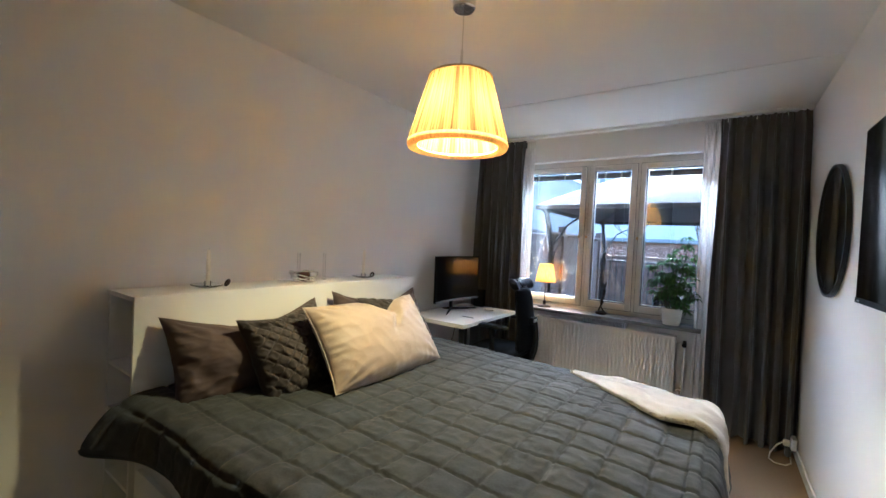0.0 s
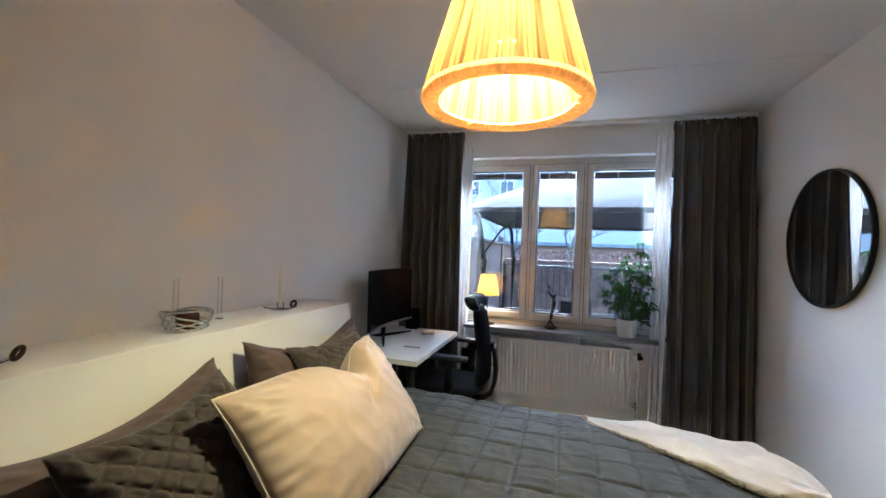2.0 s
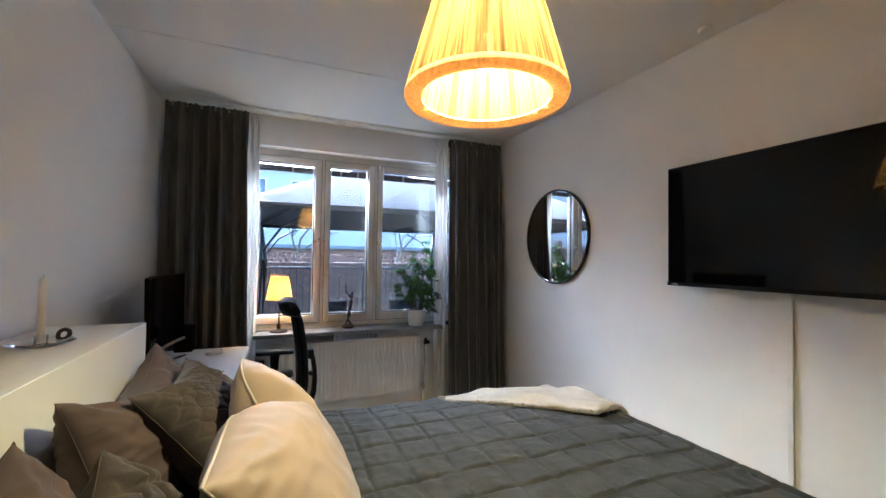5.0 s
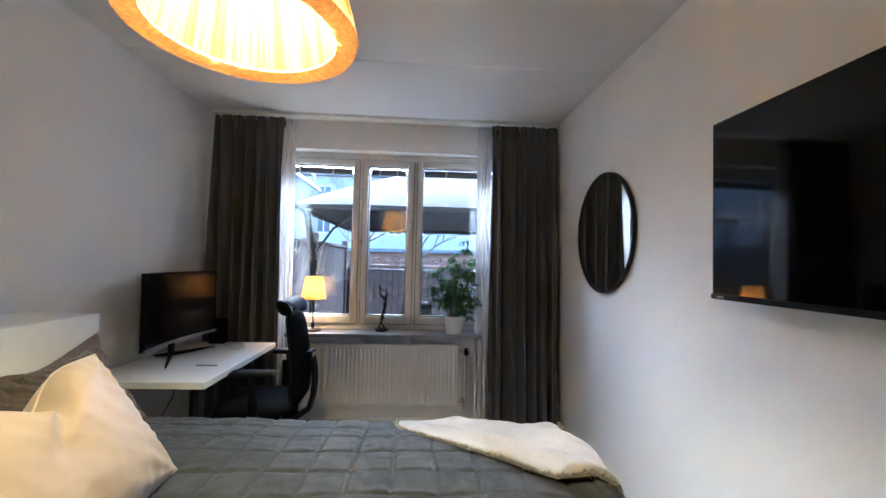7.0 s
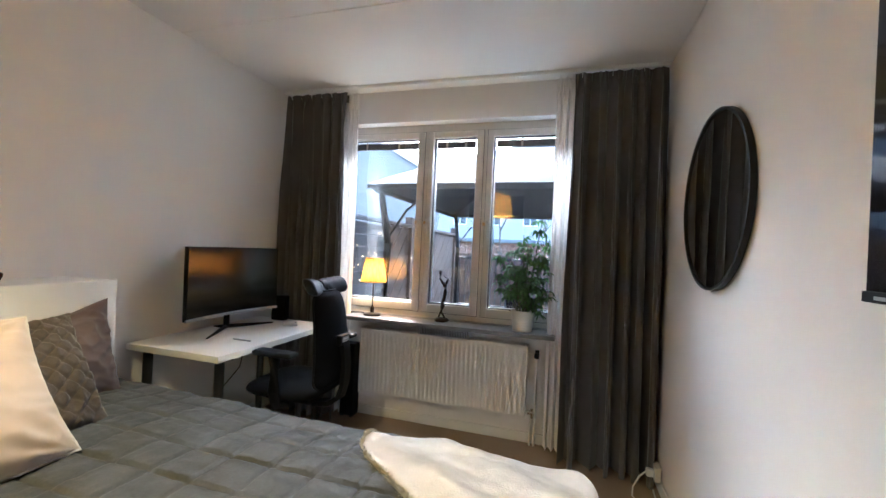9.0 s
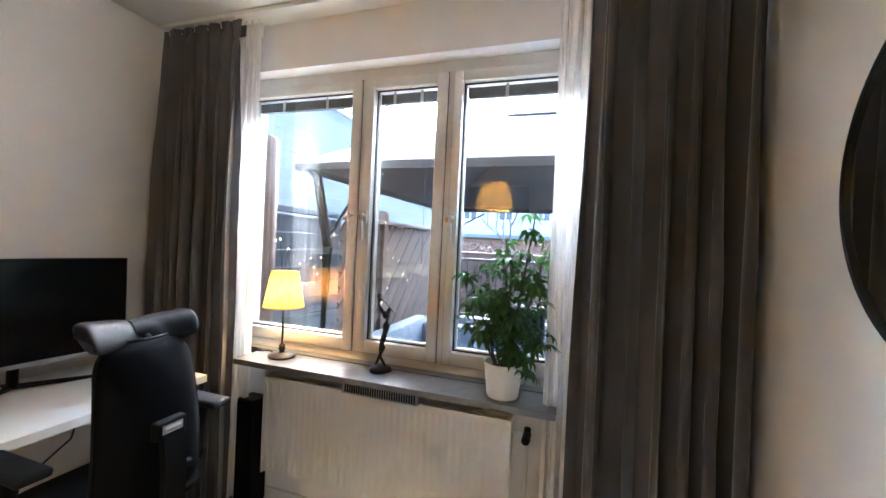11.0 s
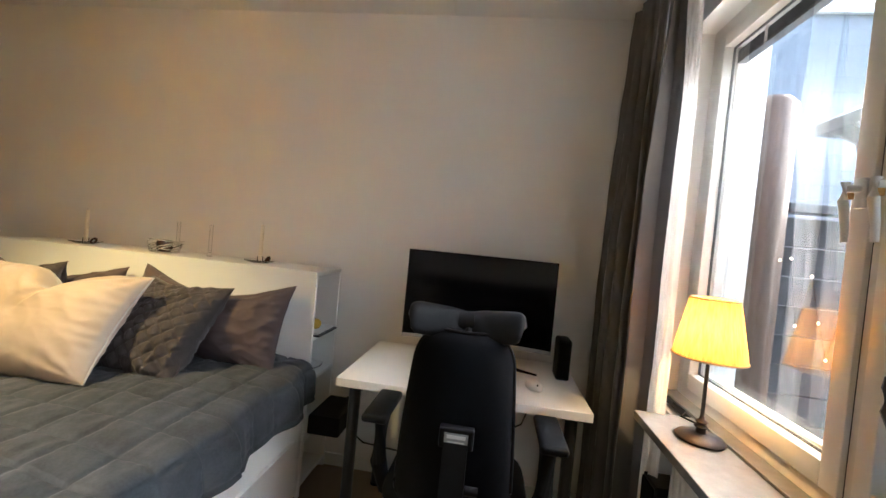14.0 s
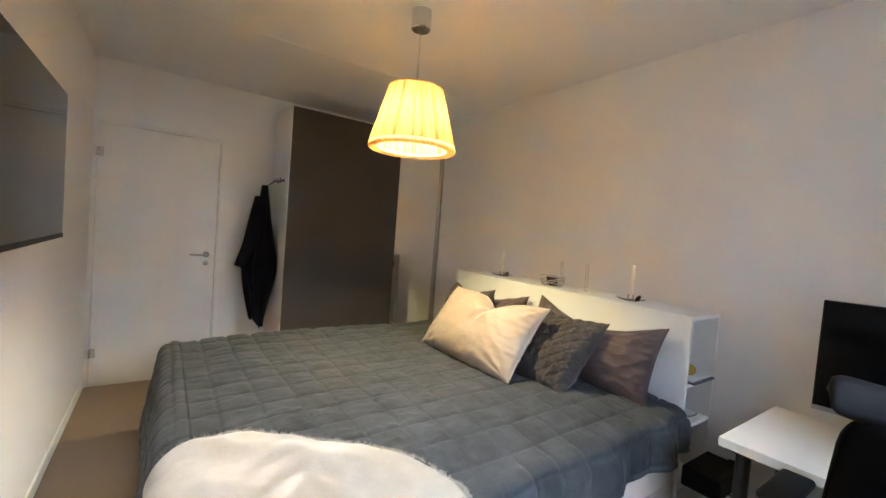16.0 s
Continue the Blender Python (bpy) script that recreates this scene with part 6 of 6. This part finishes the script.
# back railing
RY, RZT, RZB = 8.55, 1.20, 0.30
rl = thing("railing", (1.0, RY, GZ), "black metal garden railing with thin balusters", "railing")
part("top_rail", boxes((-2.1, 5.0, RY - 0.025, RY + 0.025, RZT - 0.035, RZT), bevel=0.004), BLACK_STEEL, rl)
part("bottom_rail", boxes((-2.1, 5.0, RY - 0.02, RY + 0.02, RZB, RZB + 0.03), bevel=0.004), BLACK_STEEL, rl)
me = None
for k in range(62):
    x = -2.04 + k * 0.114
    if me is None:
        o = part("baluster", boxes((x - 0.008, x + 0.008, RY - 0.008, RY + 0.008, RZB + 0.03, RZT - 0.035)), BLACK_STEEL, rl)
        me, xf = o.data, x
    else:
        o = new("baluster", me)
        o.parent = rl
        o.location = (x - xf, 0, 0)
for x in (-2.09, 0.0, 2.2, 4.4):
    part("post", boxes((x - 0.03, x + 0.03, RY - 0.03, RY + 0.03, GZ, RZT + 0.03), bevel=0.004), BLACK_STEEL, rl)
low = thing("garden_wall", (1.5, 8.8, GZ), "low grey concrete garden wall", "garden wall")
part("body", boxes((-2.1, 6.0, RY + 0.06, RY + 0.26, GZ, 0.24), bevel=0.01), PAVING, low)


# hedge of brown winter twigs, as a thick band
def hedge(x0, x1, y0, y1, z1, seed, count):
    root = thing("hedge", ((x0 + x1) / 2, (y0 + y1) / 2, GZ), "brown leafless winter hedge behind the railing", "hedge")
    rng = random.Random(seed)
    bm = bmesh.new()
    for _ in range(count):
        x, y = rng.uniform(x0, x1), rng.uniform(y0, y1)
        z = GZ + (z1 - GZ) * rng.random() ** 0.6 + 0.08 * n3(x * 1.3, y)
        c = Vector((x, y, z))
        d = Vector((rng.gauss(0, 1), rng.gauss(0, 1), rng.gauss(0.6, 0.8))).normalized() * rng.uniform(0.05, 0.12)
        e = Vector((rng.gauss(0, 1), rng.gauss(0, 1), rng.gauss(0, 1))).normalized() * rng.uniform(0.012, 0.03)
        bm.faces.new([bm.verts.new(q) for q in (c - e, c + d * 0.5 + e * 0.3, c + d, c - d * 0.3 + e)])
    tagged(part("twigs", bm, HEDGE, root), kind="stuff")
    part("core", boxes((x0, x1, y0 + 0.15, y1 - 0.15, GZ, z1 - 0.25)), HEDGE, root)


hedge(-3.5, 8.0, 11.0, 12.2, 1.50, 3, 14000)


def house(x0, x1, y0, y1, z1, cols, storeys, wallm, label, front="y", roofm=ROOF, base=GZ, window_w=1.25, first=0.9, step=2.75, balcony=False):
    root = thing("apartment_house", ((x0 + x1) / 2, (y0 + y1) / 2, base), label, "house")
    body = part("wall", boxes((x0, x1, y0, y1, base, z1)), wallm, root)
    part("roof", boxes((x0 - 0.3, x1 + 0.3, y0 - 0.3, y1 + 0.3, z1 + 0.001, z1 + 0.25), bevel=0.03), roofm, root)
    for s in range(storeys):
        z = base + first + step * s
        for c in range(cols):
            if front == "y":
                x = x0 + (c + 0.5) * (x1 - x0) / cols
                q = (x - window_w / 2, x + window_w / 2, y0 - 0.03, y0 - 0.004, z, z + 1.35)
                g = (x - window_w / 2 + 0.09, x - 0.04, y0 - 0.034, y0 - 0.0305, z + 0.09, z + 1.26)
                g2 = (x + 0.04, x + window_w / 2 - 0.09, y0 - 0.034, y0 - 0.0305, z + 0.09, z + 1.26)
            else:
                y = y0 + (c + 0.5) * (y1 - y0) / cols
                q = (x1 + 0.004, x1 + 0.03, y - window_w / 2, y + window_w / 2, z, z + 1.35)
                g = (x1 + 0.0305, x1 + 0.034, y - window_w / 2 + 0.09, y - 0.04, z + 0.09, z + 1.26)
                g2 = (x1 + 0.0305, x1 + 0.034, y + 0.04, y + window_w / 2 - 0.09, z + 0.09, z + 1.26)
            w = part("window", boxes(q), WHITE_PAINT, root)
            part("pane", boxes(g), HOUSE_GLASS, w)
            part("pane", boxes(g2), HOUSE_GLASS, w)
    return root


house(-26.0, 14.0, 36.0, 46.0, 8.6, 13, 3, PLASTER, "long white apartment house across the garden", step=2.8, first=1.1)
house(16.0, 40.0, 32.0, 42.0, 8.4, 8, 3, PLASTER, "white apartment house with grey roof")
house(-14.0, 16.0, 29.0, 31.0, 1.95, 1, 0, BRICK_RED, "low red brick wall building across the lawn", first=0.7)

# pale neighbour building close by, with a roof terrace rail
nb = thing("neighbour_house", (-5.0, 9.0, GZ), "pale slatted neighbour building with a roof rail", "house")
part("wall", boxes((-9.0, -3.6, 5.2, 12.0, GZ, 3.25)), SLAT_BOARD, nb)
me = None
for k in range(24):
    z = 0.5 + k * 0.115
    o = part("slat", boxes((-3.598, -3.575, 5.2, 12.0, z, z + 0.1137)), SLAT_BOARD, nb) if me is None else new("slat", me)
    if me is None:
        me, zf = o.data, z
    else:
        o.parent = nb
        o.location = (0, 0, z - zf)
part("coping", boxes((-9.0, -3.54, 5.1, 12.1, 3.251, 3.33)), WHITE_PAINT, nb)
bm = bmesh.new()
for z in (3.62, 3.90):
    tube(bm, [(-3.65, 5.3, z), (-3.65, 11.9, z)], 0.02, 8)
for k in range(6):
    tube(bm, [(-3.65, 5.3 + k * 1.3, 3.33), (-3.65, 5.3 + k * 1.3, 3.90)], 0.016, 6)
part("roof_rail", bm, SILVER, nb, "grey metal roof rail", 50)


def tree(x, y, h, seed):
    root = thing("bare_tree", (x, y, GZ), "leafless winter tree with fine grey branches", "tree")
    rng = random.Random(seed)
    trunk_bm, crown = bmesh.new(), bmesh.new()

    def grow(p, d, length, r, depth):
        pts, q = [p], p
        n = 4
        for _ in range(n):
            d = (d + Vector((rng.gauss(0, 0.12), rng.gauss(0, 0.12), rng.gauss(0.04, 0.08)))).normalized()
            q = q + d * length / n
            pts.append(q)
        tube(trunk_bm if depth < 1 else crown, pts, r, 7 if depth < 2 else 4, caps=False, radii=[r * (1 - 0.13 * i) for i in range(n + 1)])
        if depth >= 5:
            return
        for k in range(3 if depth < 3 else 3):
            s = pts[rng.choice((2, 3, 4))]
            side = Vector((rng.gauss(0, 1), rng.gauss(0, 1), rng.gauss(0.35, 0.5))).normalized()
            grow(s, (d * 0.75 + side * 0.75).normalized(), length * rng.uniform(0.6, 0.78), r * 0.55, depth + 1)

    grow(Vector((x, y, GZ)), Vector((0, 0, 1)), h * 0.36, 0.012 * h, 0)
    part("trunk", trunk_bm, BARK, root, "", 60)
    part("crown", crown, BARK, root, "fine bare branches", 60)


for x, y, h, s in ((-5.2, 15.5, 6.5, 1), (-1.2, 19.0, 7.0, 2), (3.2, 17.5, 6.0, 3), (7.5, 22.0, 7.5, 4), (-9.5, 21.0, 8.5, 5), (-3.6, 24.0, 8.0, 6)):
    tree(x, y, h, s)
